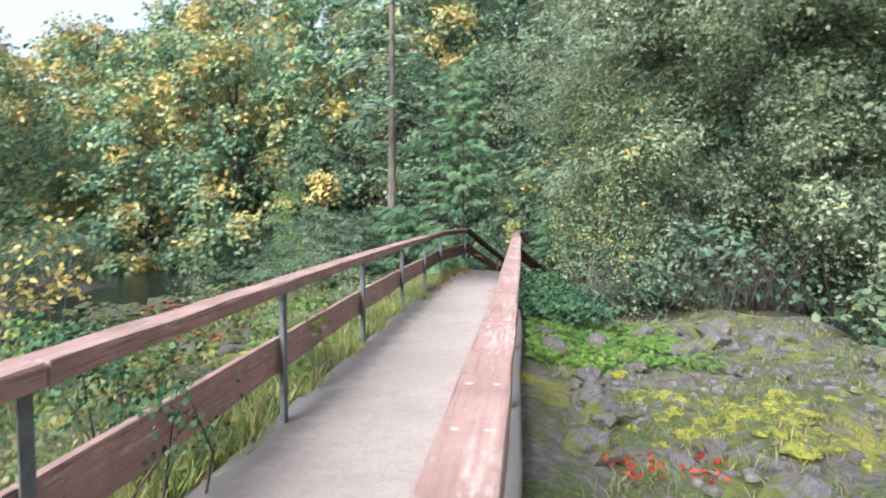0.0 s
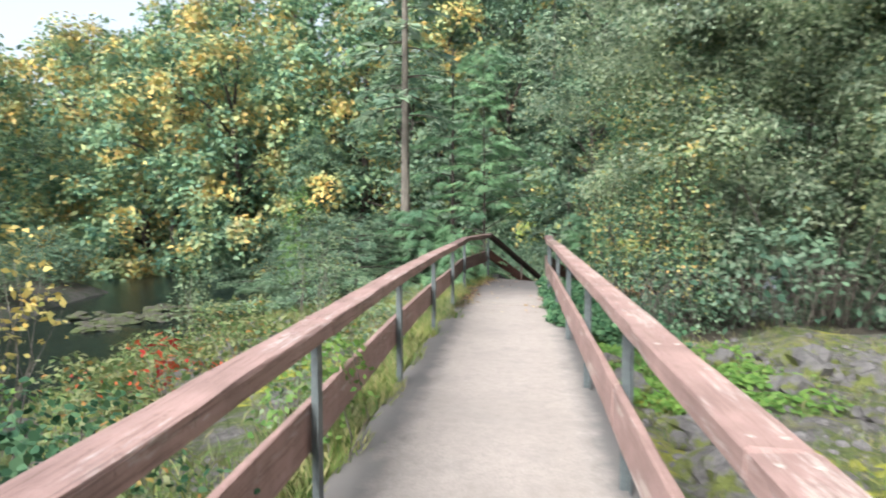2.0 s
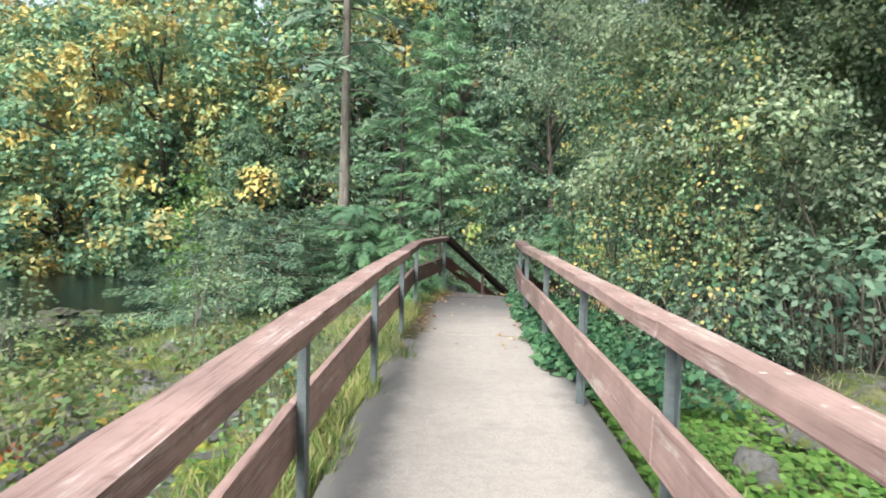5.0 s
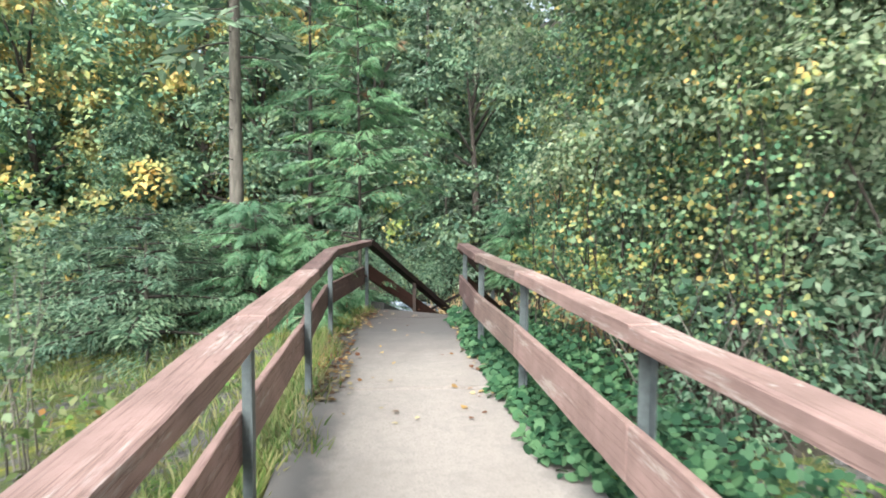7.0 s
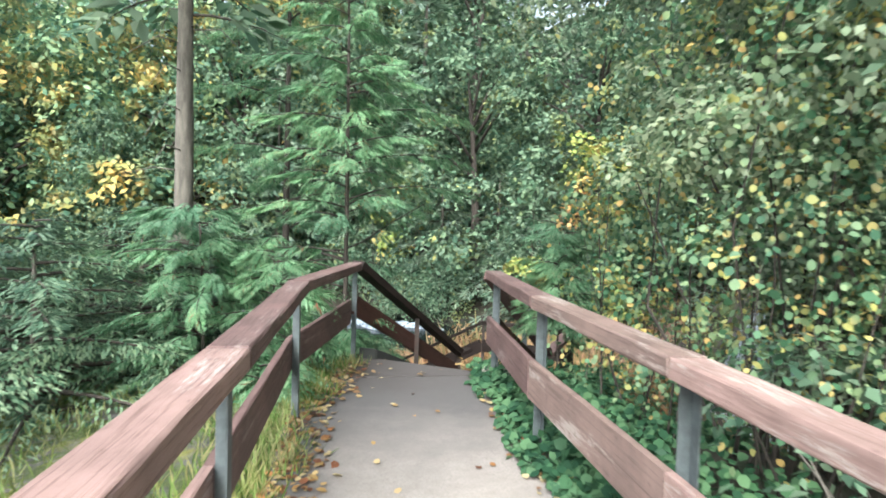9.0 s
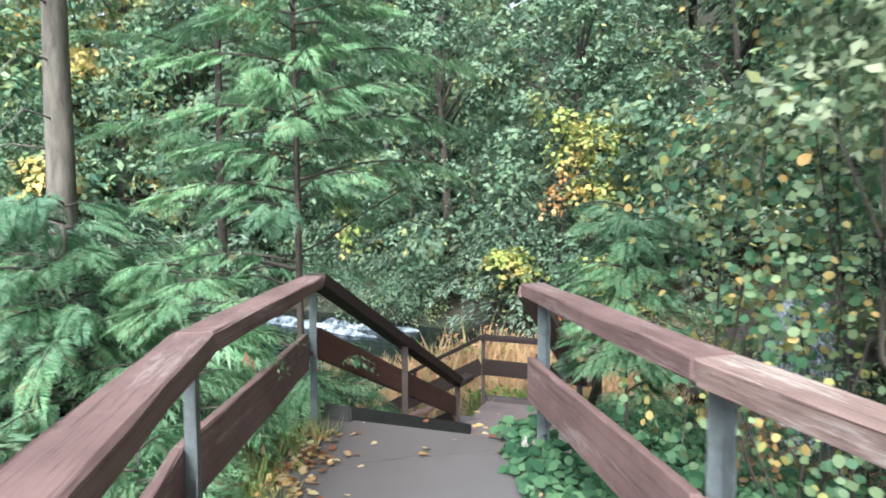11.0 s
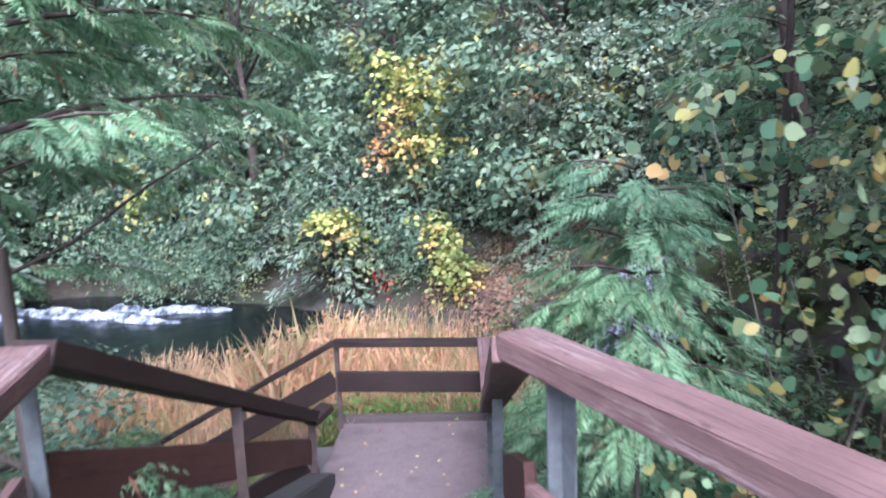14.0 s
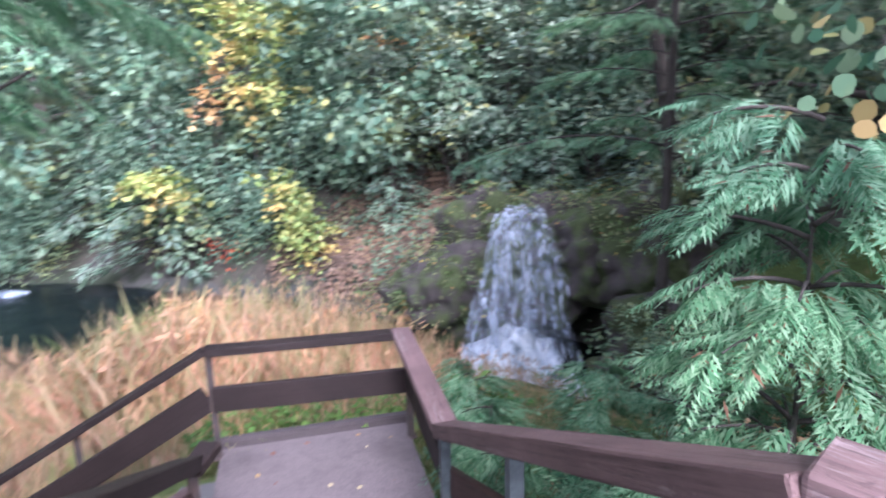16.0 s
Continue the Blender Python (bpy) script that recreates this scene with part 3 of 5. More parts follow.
# ---- stair down to the landing, and the second flight ----
def prism(name, corners, drop, mat, parent, label=""):
    """A wall with a sloping top: its four top corners, and the depth below them."""
    bm = bmesh.new()
    t = [bm.verts.new(p) for p in corners]
    b = [bm.verts.new((p[0], p[1], p[2] - drop)) for p in corners]
    for f in (t, b[::-1], *([t[i], b[i], b[(i + 1) % 4], t[(i + 1) % 4]] for i in range(4))):
        bm.faces.new(f)
    bmesh.ops.recalc_face_normals(bm, faces=bm.faces)
    bmesh.ops.bevel(bm, geom=list(bm.edges), offset=0.012, segments=2, affect="EDGES")
    return part(name, bm, mat, parent, label)


steps = thing("stair", "damp concrete stair going down beside a low wall", "stair", kind="structure")
RISERS = 6
for i in range(1, RISERS):
    s0, s1 = 0.12 + (i - 1) * 2.04 / (RISERS - 1), 0.12 + i * 2.04 / (RISERS - 1)
    z = LANDING_Z * i / RISERS
    c = [stair(s0, 0.02, 0), stair(s0, 1.40, 0), stair(s1 + 0.03, 1.40, 0), stair(s1 + 0.03, 0.02, 0)]
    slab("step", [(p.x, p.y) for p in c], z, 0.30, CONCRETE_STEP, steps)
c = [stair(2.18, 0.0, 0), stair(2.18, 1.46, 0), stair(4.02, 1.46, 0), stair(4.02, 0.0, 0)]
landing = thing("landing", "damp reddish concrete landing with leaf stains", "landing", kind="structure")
slab("slab", [(p.x, p.y) for p in c], LANDING_Z, 0.25, CONCRETE_LANDING, landing)
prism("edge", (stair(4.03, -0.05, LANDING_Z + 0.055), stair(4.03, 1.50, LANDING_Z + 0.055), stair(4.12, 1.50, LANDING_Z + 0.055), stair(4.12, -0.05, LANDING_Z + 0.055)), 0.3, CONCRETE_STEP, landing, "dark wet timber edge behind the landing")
lower = thing("lower_stair", "grey concrete steps going down to the river", "stair", kind="structure")
for i in range(1, 9):
    c = [stair(2.95, -0.30 * i, 0), stair(2.95, -0.30 * (i - 1), 0), stair(3.85, -0.30 * (i - 1), 0), stair(3.85, -0.30 * i, 0)]
    slab("step", [(p.x, p.y) for p in c], LANDING_Z - 0.165 * i, 0.5, CONCRETE, lower)


kerb = thing("stair_kerb", "dark wet concrete kerb along the stair", "kerb", kind="structure")
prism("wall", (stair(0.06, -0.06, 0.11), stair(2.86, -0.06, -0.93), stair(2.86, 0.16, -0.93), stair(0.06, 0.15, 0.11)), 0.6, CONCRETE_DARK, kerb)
prism("wall", (stair(2.9, -2.4, -2.16), stair(2.9, 0.0, -0.94), stair(3.0, 0.0, -0.94), stair(3.0, -2.4, -2.16)), 0.5, CONCRETE, kerb, "pale concrete side of the lower stair")
footing = thing("post_footing", "rough pale concrete footing under the corner post", "footing")
fbm = box_bm(0.30, 0.30, 0.42, 0.03, random, 0.012, 2)
part("block", fbm, CONCRETE, footing, "", pose(1.40, 14.56, -0.10, 0, 0, 20))

# ---- railings ----
TOP, RAIL_H, RAIL_W = 1.0, 0.08, 0.152
LEFT = [(-1.26, -2.75), (-1.17, -0.35), (-1.04, 2.13), (-0.955, 4.46), (-0.865, 6.92), (-0.73, 9.27), (-0.575, 11.30), (-0.44, 13.62)]
RIGHT = [(0.33, 0.9), (0.48, 2.9), (0.622, 4.886), (0.757, 6.856), (0.885, 8.864), (1.04, 11.07), (1.12, 12.84), (1.295, 14.55)]


def bolts(parent, a, b, at, z):
    """A pair of pale filler patches on a plank's top."""
    d = (Vector(b) - Vector(a)).normalized()
    for off in (-0.038, 0.038):
        bm = bmesh.new()
        bmesh.ops.create_circle(bm, cap_ends=True, segments=12, radius=0.0088)
        bmesh.ops.scale(bm, vec=(1.0 + random.uniform(0, 0.5), 0.9, 1), verts=bm.verts)
        ext = bmesh.ops.extrude_face_region(bm, geom=list(bm.faces))
        bmesh.ops.translate(bm, vec=(0, 0, 0.003), verts=[v for v in ext["geom"] if isinstance(v, bmesh.types.BMVert)])
        bmesh.ops.recalc_face_normals(bm, faces=bm.faces)
        p = Vector(a) + d * at + Vector((d.y, -d.x, 0)) * off
        part("filler", bm, FILLER, parent, "", Matrix.Translation((p.x, p.y, z)))


def railing(name, label, pts, side, mat, z_end, shift, side_name='river'):
    rail = thing(name, label, "railing", (pts[0][0], pts[0][1], 0), "path railings")
    o = Vector((pts[0][0], pts[0][1], 0))
    for i, (x, y) in enumerate(pts):
        z1 = TOP - RAIL_H
        post(rail, x - o.x, y - o.y, -0.02 if y < 10.5 else -0.12, z1 + 0.004, (0 if side > 0 else 180) - 5)
    for i in range(len(pts) - 1):
        a, b = Vector((*pts[i], 0)) - o, Vector((*pts[i + 1], 0)) - o
        za = TOP - RAIL_H / 2
        gap = (b - a).normalized() * 0.003
        if i == len(pts) - 2:
            b = b + (b - a).normalized() * z_end
        c = shift * Vector(((b - a).y, -(b - a).x, 0)).normalized()
        # segments that start past y = 11 take a darker tone of the wood
        tone = mat if pts[i][1] < 11 else WOOD_MID if side_name == 'bank' and pts[i][1] < 12.5 else WOOD_DARK
        tr = beam("top_rail", a + c + gap + Vector((0, 0, za)), b + c - gap + Vector((0, 0, za)), RAIL_W, RAIL_H, tone, rail, rough=0.004, bevel=0.011)
        tip = -z_end * 0.7 if i == len(pts) - 2 else 0
        end = b + (b - a).normalized() * tip
        beam("board", a + gap + Vector((0, 0, 0.465)), end - gap + Vector((0, 0, 0.465)), 0.042, 0.245, tone, rail, shift=side)
    return rail


# boards are bolted to the river side of the posts
left_rail = railing("path_railing", "reddish brown wooden railing on grey steel posts along the path", LEFT, -0.052, WOOD, 0.0, 0.01)
right_rail = railing("path_railing", "worn reddish wooden railing with peeling stain on steel posts", RIGHT, -0.052, WOOD_WORN, 0.19, 0.0, 'bank')
for k in (0, 1, 2, 3):
    a, b = RIGHT[k], RIGHT[k + 1]
    n = math.dist(a, b)
    for at in (0.12, n / 2 - 0.25, n / 2 + 0.1, n - 0.12):
        o = Vector((RIGHT[0][0], RIGHT[0][1], 0))
        bolts(right_rail, Vector((*a, 0)) - o, Vector((*b, 0)) - o, at + random.uniform(-0.05, 0.05), TOP)

# the bend at the end of the path, to the corner above the stair
corner = Vector((0.050, 15.47, 0))
bend = thing("corner_railing", "brown wooden railing bending to the corner above the stair", "railing", (LEFT[-1][0], LEFT[-1][1], 0), "path railings")
o = Vector((LEFT[-1][0], LEFT[-1][1], 0))
ca = Vector((0.0, 0, 0))
cb = corner - o
beam("top_rail", ca + Vector((0.01, 0.004, TOP - 0.04)), cb + Vector((0.01, 0.05, TOP - 0.036)), RAIL_W, RAIL_H, WOOD_DARK, bend, rough=0.004, bevel=0.011)
beam("board", ca + Vector((0, 0.004, 0.465)), cb + Vector((0, -0.02, 0.50)), 0.042, 0.245, WOOD_DARK, bend, shift=-0.052)
post(bend, cb.x, cb.y, -0.12, 0.95, -35)

# the stair's own railing
sr = thing("stair_railing", "dark wet wooden railing going down beside the stair", "railing", stair(0, 0, 0), "stair railings")
so = stair(0, 0, 0)
beam("top_rail", corner + Vector((0.02, 0.01, 0.985)) - so, stair(2.86, 0, -0.46) - so, 0.14, 0.085, WOOD_DARKEST, sr)
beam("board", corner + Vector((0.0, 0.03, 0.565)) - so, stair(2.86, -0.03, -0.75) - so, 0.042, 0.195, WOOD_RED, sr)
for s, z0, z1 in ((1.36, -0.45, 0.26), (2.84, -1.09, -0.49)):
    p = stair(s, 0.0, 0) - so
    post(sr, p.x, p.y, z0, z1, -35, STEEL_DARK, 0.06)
beam("cap", stair(2.80, 0.0, -0.48) - so, stair(3.0, 0.10, -0.43) - so, 0.13, 0.06, WOOD_DARKEST, sr)
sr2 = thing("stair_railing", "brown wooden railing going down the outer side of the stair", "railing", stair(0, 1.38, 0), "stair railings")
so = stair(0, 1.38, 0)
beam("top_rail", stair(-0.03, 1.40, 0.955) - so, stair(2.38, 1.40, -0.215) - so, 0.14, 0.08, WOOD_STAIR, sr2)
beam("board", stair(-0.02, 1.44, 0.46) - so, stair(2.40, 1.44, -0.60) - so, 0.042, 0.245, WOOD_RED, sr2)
for s, z0, z1 in ((1.25, -0.55, 0.32), (2.36, -1.0, -0.24)):
    p = stair(s, 1.40, 0) - so
    post(sr2, p.x, p.y, z0, z1, -35, STEEL, 0.055)

lr = thing("landing_railing", "dark weathered wooden railing round the stair landing", "railing", stair(3.9, 0, LANDING_Z), "stair railings")
so = stair(3.9, 0, 0)
so = so + Vector((0, 0, LANDING_Z))


def lp(s, w, z):
    return stair(s, w, z - 0.04) - so


beam("top_rail", lp(3.9, -0.02, -0.125), lp(3.80, 1.46, -0.125), 0.12, 0.06, WOOD_DARKEST, lr)
beam("board", lp(3.88, 0.0, -0.50), lp(3.78, 1.46, -0.50), 0.042, 0.20, WOOD_DARKEST, lr)
beam("top_rail", lp(3.84, 1.42, -0.118), lp(2.40, 1.42, -0.20), 0.15, 0.06, WOOD_DARK, lr)
beam("board", lp(3.80, 1.45, -0.50), lp(2.62, 1.45, -0.58), 0.042, 0.20, WOOD_DARKEST, lr)
for s, w in ((3.9, 0.0), (3.78, 1.46)):
    p = lp(s, w, 0)
    post(lr, p.x, p.y, -0.02, 0.84, -35, STEEL_DARK, 0.05)
r2 = thing("lower_railing", "dark weathered wooden railing down the lower steps", "railing", stair(3.9, 0, LANDING_Z), "stair railings")
beam("top_rail", lp(3.92, -0.03, -0.13), lp(3.92, -2.4, -1.42), 0.10, 0.05, WOOD_DARKEST, r2)
beam("board", lp(3.92, -0.03, -0.50), lp(3.92, -2.4, -1.79), 0.04, 0.20, WOOD_DARKEST, r2)
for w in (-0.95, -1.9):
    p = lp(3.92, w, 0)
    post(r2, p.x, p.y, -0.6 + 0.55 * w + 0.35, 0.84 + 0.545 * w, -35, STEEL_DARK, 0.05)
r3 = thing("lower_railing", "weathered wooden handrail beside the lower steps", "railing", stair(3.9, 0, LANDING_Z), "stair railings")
beam("top_rail", lp(2.86, -0.02, -0.60), lp(2.86, -2.4, -1.80), 0.11, 0.05, WOOD_DARK, r3)
beam("board", lp(2.86, -0.05, -0.86), lp(2.86, -2.4, -2.06), 0.04, 0.20, WOOD_DARKEST, r3)
for w in (-0.9, -1.9):
    p = lp(2.86, w, 0)
    post(r3, p.x, p.y, -0.35 + 0.5 * w, 0.40 + 0.5 * w, -35, STEEL_DARK, 0.05)


# ---- plants ----
def ground_z(x, y):
    return float(height(np.array([x]), np.array([y]))[0])


def broad_tree(name, label, seed, mat, tall, wide, sprays, per, leaf, bark_mat=BARK_DARK, reach=0.7, low=0.25, clumps=34):
    """A broadleaf tree at the origin: a leaning trunk with limbs, and a layered crown of leaf sprays."""
    g = np.random.default_rng(seed)
    tree = thing(name, label, "tree", group="forest trees")
    blobs, tubes = [], []
    lean = g.uniform(-0.06, 0.06, 2) * tall
    spine = [(lean[0] * k * k, lean[1] * k * k, tall * 0.85 * k - 0.3) for k in np.linspace(0, 1, 8)]
    tubes.append(tube(spine, 0.022 * tall, 0.004 * tall, 8))
    for i in range(clumps):
        k = low + (0.97 - low) * (i + 0.5) / clumps
        t = i * 2.4 + g.uniform(-0.5, 0.5)
        out = wide * math.sqrt(max(0.10, 1 - ((k - 0.38) / 0.64) ** 2)) * g.uniform(0.45, 0.92)
        z = tall * k
        c = (lean[0] * k * k + out * math.cos(t), lean[1] * k * k + out * math.sin(t), z - 0.10 * out)
        r = wide * g.uniform(0.20, 0.36) * (1.1 - 0.4 * k)
        blobs.append((*c, r, r, r * 0.42))
        if i % 3 == 0:
            base = (lean[0] * k * k * 0.6, lean[1] * k * k * 0.6, z * 0.72)
            tubes.append(tube([base, ((base[0] + c[0]) / 2, (base[1] + c[1]) / 2, (base[2] + c[2]) / 2 + 0.03 * tall), c], 0.008 * tall, 0.002 * tall, 5))
    blobs.append((lean[0], lean[1], tall * 0.92, wide * 0.4, wide * 0.4, tall * 0.1))
    part("trunk", tubes_mesh("trunk", tubes[:1]), bark_mat, tree)
    for one in tubes[1:]:
        part("limb", tubes_mesh("limb", [one]), bark_mat, tree)
    part("crown", poly_mesh("crown", crown_quads(g, blobs, sprays, per, reach, leaf, KITE, 0.5)), mat, tree)
    return tree


def conifer(name, label, seed, mat, tall, wide, limbs, leaf, bare=0.15, bark_mat=BARK, droop=0.35, density=26, trunk_r=0, slim=0.20):
    """A conifer: a straight tapered trunk, whorls of drooping limbs and flat sprays along them."""
    g = np.random.default_rng(seed)
    tree = thing(name, label, "tree", group="forest trees")
    r0 = trunk_r or 0.013 * tall + 0.04
    tubes = [tube([(0, 0, -0.4 + tall * k) for k in np.linspace(0, 1, 10)], r0, 0.015, 9, 0.06, random)]
    P, N, T = [], [], []
    for i in range(limbs):
        k = bare + (1 - bare) * (i + g.uniform(0, 1)) / limbs
        t = i * 2.39996 + g.uniform(-0.3, 0.3)
        length = wide * (1.05 - k) ** 0.8 * g.uniform(0.65, 1.1)
        d = np.array((math.cos(t), math.sin(t), 0))
        pts = [np.array((0, 0, tall * k)) + d * length * u + np.array((0, 0, length * (0.12 * u - droop * u * u))) for u in np.linspace(0, 1, 6)]
        tubes.append(tube([tuple(p) for p in pts], 0.010 * length + 0.008, 0.004, 4))
        m = int(density * length)
        u = g.uniform(0.18, 1.02, m) ** 0.8
        side = np.array((-d[1], d[0], 0))
        spread = g.uniform(-1, 1, m) * length * 0.30 * (1.15 - u)
        p = np.array((0, 0, tall * k)) + d * (length * u)[:, None] + side * spread[:, None]
        p[:, 2] += length * (0.12 * u - droop * u * u) - 0.25 * np.abs(spread) + g.normal(0, 0.04, m)
        P.append(p)
        N.append(np.tile((0, 0, 1.0), (m, 1)) + d * 0.25)
        T.append(d * 0.8 + side * (np.sign(spread) * 0.8)[:, None] + np.array((0, 0, -0.45)))
    P, N, T = np.concatenate(P), np.concatenate(N), np.concatenate(T)
    shape = np.array([(0, 0, 0), (0.45, slim, 0.03), (1, 0, -0.12), (0.45, -slim, 0.03)])
    Q = leaves(g, P, N, leaf, shape, 0.25, T)
    part("trunk", tubes_mesh("trunk", tubes[:1]), bark_mat, tree)
    tagged(part("branchwork", tubes_mesh("branchwork", tubes[1:]), BARK_DARK, tree), kind="stuff")
    part("crown", poly_mesh("crown", Q), mat, tree)
    return tree


def frond(g, length, pairs, width):
    """A flat feathery spray along +x, drooping: side twigs set with narrow scale-leaf blades."""
    P, N, T, S = [], [], [], []
    for i in range(pairs):
        u = (i + 0.5) / pairs
        for sgn in (-1, 1):
            w = width * (1 - 0.85 * u) * g.uniform(0.75, 1.15) * min(1, 0.5 + 2.2 * u)
            a = np.array((0.70, sgn * 0.71, 0))
            base = np.array((u * length, 0, -0.22 * length * u * u))
            P.append(base)
            N.append((0.2, 0.25 * sgn, 1))
            T.append(a + np.array((0, 0, -0.30)))
            S.append(w * 1.05)
            for v in (0.24, 0.55):
                for tilt in (-0.62, 0.62):
                    P.append(base + a * w * v + np.array((0, 0, -0.30 * w * v)))
                    N.append((0.2, 0.25 * sgn, 1))
                    T.append(a + np.array((-a[1] * tilt * sgn, a[0] * tilt * sgn, -0.30)))
                    S.append(w * (0.60 - 0.38 * v))
    P, N, T, S = np.array(P), np.array(N, float), np.array(T), np.array(S)
    N = unit(N + g.normal(0, 0.10, N.shape))
    T = unit(T - N * (T * N).sum(1, keepdims=True))
    B = np.cross(N, T)
    shape = np.array([(0, 0, 0), (0.45, 0.075, 0.01), (1.1, 0, -0.10), (0.45, -0.075, 0.01)])
    s = S[:, None, None]
    return P[:, None, :] + s * (T[:, None, :] * shape[None, :, 0:1] + B[:, None, :] * shape[None, :, 1:2] + N[:, None, :] * shape[None, :, 2:3])


def set_fronds(g, kinds, spots):
    """Fronds at (place, heading in the plan, pitch, roll, scale)."""
    out = []
    for p, turn, pitch, roll, sc in spots:
        m = np.array(pose(0, 0, 0, roll, pitch, turn))[:3, :3]
        Q = kinds[g.integers(len(kinds))]
        out.append(Q.reshape(-1, 3) @ m.T * sc + np.array(p))
    return np.concatenate(out).reshape(-1, 4, 3)


def cedar(name, label, seed, at, tall, limb_list, trunk_r, lean=(0, 0), bark_mat=BARK_DARK, pairs=13, spray=0.46):
    """A near cedar. limb_list: (height, heading, length, rise) of each limb."""
    g = np.random.default_rng(seed)
    tree = thing(name, label, "tree", at, "cedars")
    kinds = [frond(np.random.default_rng(seed + i), spray, pairs, 0.41 * spray) for i in range(4)]
    tubes = [tube([(lean[0] * k * k, lean[1] * k * k, tall * k - 0.3) for k in np.linspace(0, 1, 10)], trunk_r, trunk_r * 0.25, 9, 0.05, random)]
    spots = []
    for h, head, length, rise in limb_list:
        length, head, h = length * g.uniform(0.6, 1.2), head + g.uniform(-20, 20), h + g.uniform(-0.08, 0.08)
        d = np.array((math.cos(radians(head)), math.sin(radians(head)), 0))
        k = h / tall
        base = np.array((lean[0] * k * k, lean[1] * k * k, h))
        def along(u):
            return base + d * length * u + np.array((0, 0, length * (rise * u - 0.32 * u * u)))
        tubes.append(tube([tuple(along(u)) for u in np.linspace(0, 1, 7)], 0.006 + 0.0055 * length, 0.003, 5))
        n = int(8 + length * 10)
        for i in range(n):
            u = 0.22 + 0.8 * (i + g.uniform(0, 1)) / n
            side = 1 if i % 2 else -1
            turn = head + side * g.uniform(20, 65) * (1.15 - u)
            spots.append((tuple(along(u) + g.normal(0, 0.02, 3)), turn, g.uniform(0, 38), g.uniform(-40, 40), g.uniform(0.7, 1.15) * (1.1 - 0.35 * u)))
    part("trunk", tubes_mesh("trunk", tubes[:1]), bark_mat, tree)
    for one in tubes[1:]:
        part("limb", tubes_mesh("limb", [one]), bark_mat, tree)
    part("crown", poly_mesh("crown", set_fronds(g, kinds, spots)), CEDAR, tree)
    return tree


def shrub(name, label, seed, mat, at, blobs, sprays, per, reach, leaf, shape=KITE, stems=9, category="shrub", bark_mat=BARK, flat=0.6, stem_r=0.018, group=""):
    """A shrub: bent stems from the base up to its leaf masses."""
    g = np.random.default_rng(seed)
    ob = thing(name, label, category, at, group)
    tubes = []
    for i in range(stems):
        b = blobs[i % len(blobs)]
        tip = np.array(b[:3]) + g.normal(0, 0.45, 3) * np.array(b[3:6])
        root = np.array((g.normal(0, 0.12) + 0.25 * tip[0], g.normal(0, 0.12) + 0.25 * tip[1], -0.15))
        mid = (root + tip) / 2 + g.normal(0, 0.10, 3) * np.linalg.norm(tip - root) * np.array((1, 1, 0.4))
        tubes.append(tube([tuple(root), tuple(root * 0.6 + mid * 0.4 + g.normal(0, 0.02, 3)), tuple(mid), tuple(mid * 0.45 + tip * 0.55), tuple(tip)], stem_r, stem_r * 0.25, 5))
    for one in tubes:
        part("stem", tubes_mesh("stem", [one]), bark_mat, ob)
    part("foliage", poly_mesh("foliage", crown_quads(g, blobs, sprays, per, reach, leaf, shape, flat)), mat, ob)
    return ob


def put(ob, x, y, turn=0, scale=1.0, dz=0.0):
    return copy_thing(ob, pose(x, y, ground_z(x, y) + dz, 0, 0, turn) @ Matrix.Diagonal((scale, scale, scale, 1)))


def place(ob, x, y, turn=0, scale=1.0, dz=0.0):
    ob.matrix_basis = pose(x, y, ground_z(x, y) + dz, 0, 0, turn) @ Matrix.Diagonal((scale, scale, scale, 1))
    return ob


# forest over the river
maple = broad_tree("maple_tree", "broad green maple with orange and yellow leaf patches", 11, MAPLE, 15, 6.0, 1150, 13, 0.36, reach=0.85, low=0.02, clumps=40)
gold = broad_tree("maple_tree", "golden yellow maple in autumn leaf", 12, MAPLE_GOLD, 13, 5.2, 900, 13, 0.35, reach=0.85, low=0.02, clumps=36)
dark = broad_tree("forest_tree", "dark green broadleaf tree on the shaded slope", 13, DARK_GREEN, 15, 5.5, 1000, 13, 0.34, reach=0.85, low=0.02, clumps=38)
fir = conifer("fir_tree", "tall dark fir with drooping needle limbs", 14, FIR, 20, 4.2, 90, 0.62, 0.10, density=24)
thick = broad_tree("forest_tree", "leafy alder on the steep bank", 15, THICKET, 10, 4.4, 1300, 15, 0.15, reach=0.55, low=0.04, clumps=40)

place(maple, -17, 45, 20, 1.12)
for x, y, t, s in ((-25, 59, 130, 1.2), (-8.5, 47, 250, 1.0), (-33, 66, 60, 1.15), (-14, 55, 310, 1.25), (-3, 49, 80, 1.0), (-44, 72, 10, 1.6), (-37, 78, 190, 1.7), (-55, 84, 90, 1.7), (-27, 72, 45, 1.5), (6, 60, 45, 1.5), (-23, 47, 200, 1.1), (-29, 54, 100, 1.2), (-36, 42, 260, 0.95), (-43, 50, 20, 1.2)):
    put(maple, x, y, t, s)
place(gold, -31, 62, 0, 1.0)
for x, y, t, s in ((-42, 74, 90, 1.1), (-50, 80, 200, 1.15), (-22, 66, 140, 1.0), (-27, 20, 170, 0.55), (-30, 31, 40, 0.75), (-60, 92, 30, 1.7), (-66, 80, 300, 1.5), (-48, 92, 10, 1.8)):
    put(gold, x, y, t, s)
place(dark, -5, 43, 0, 0.95)
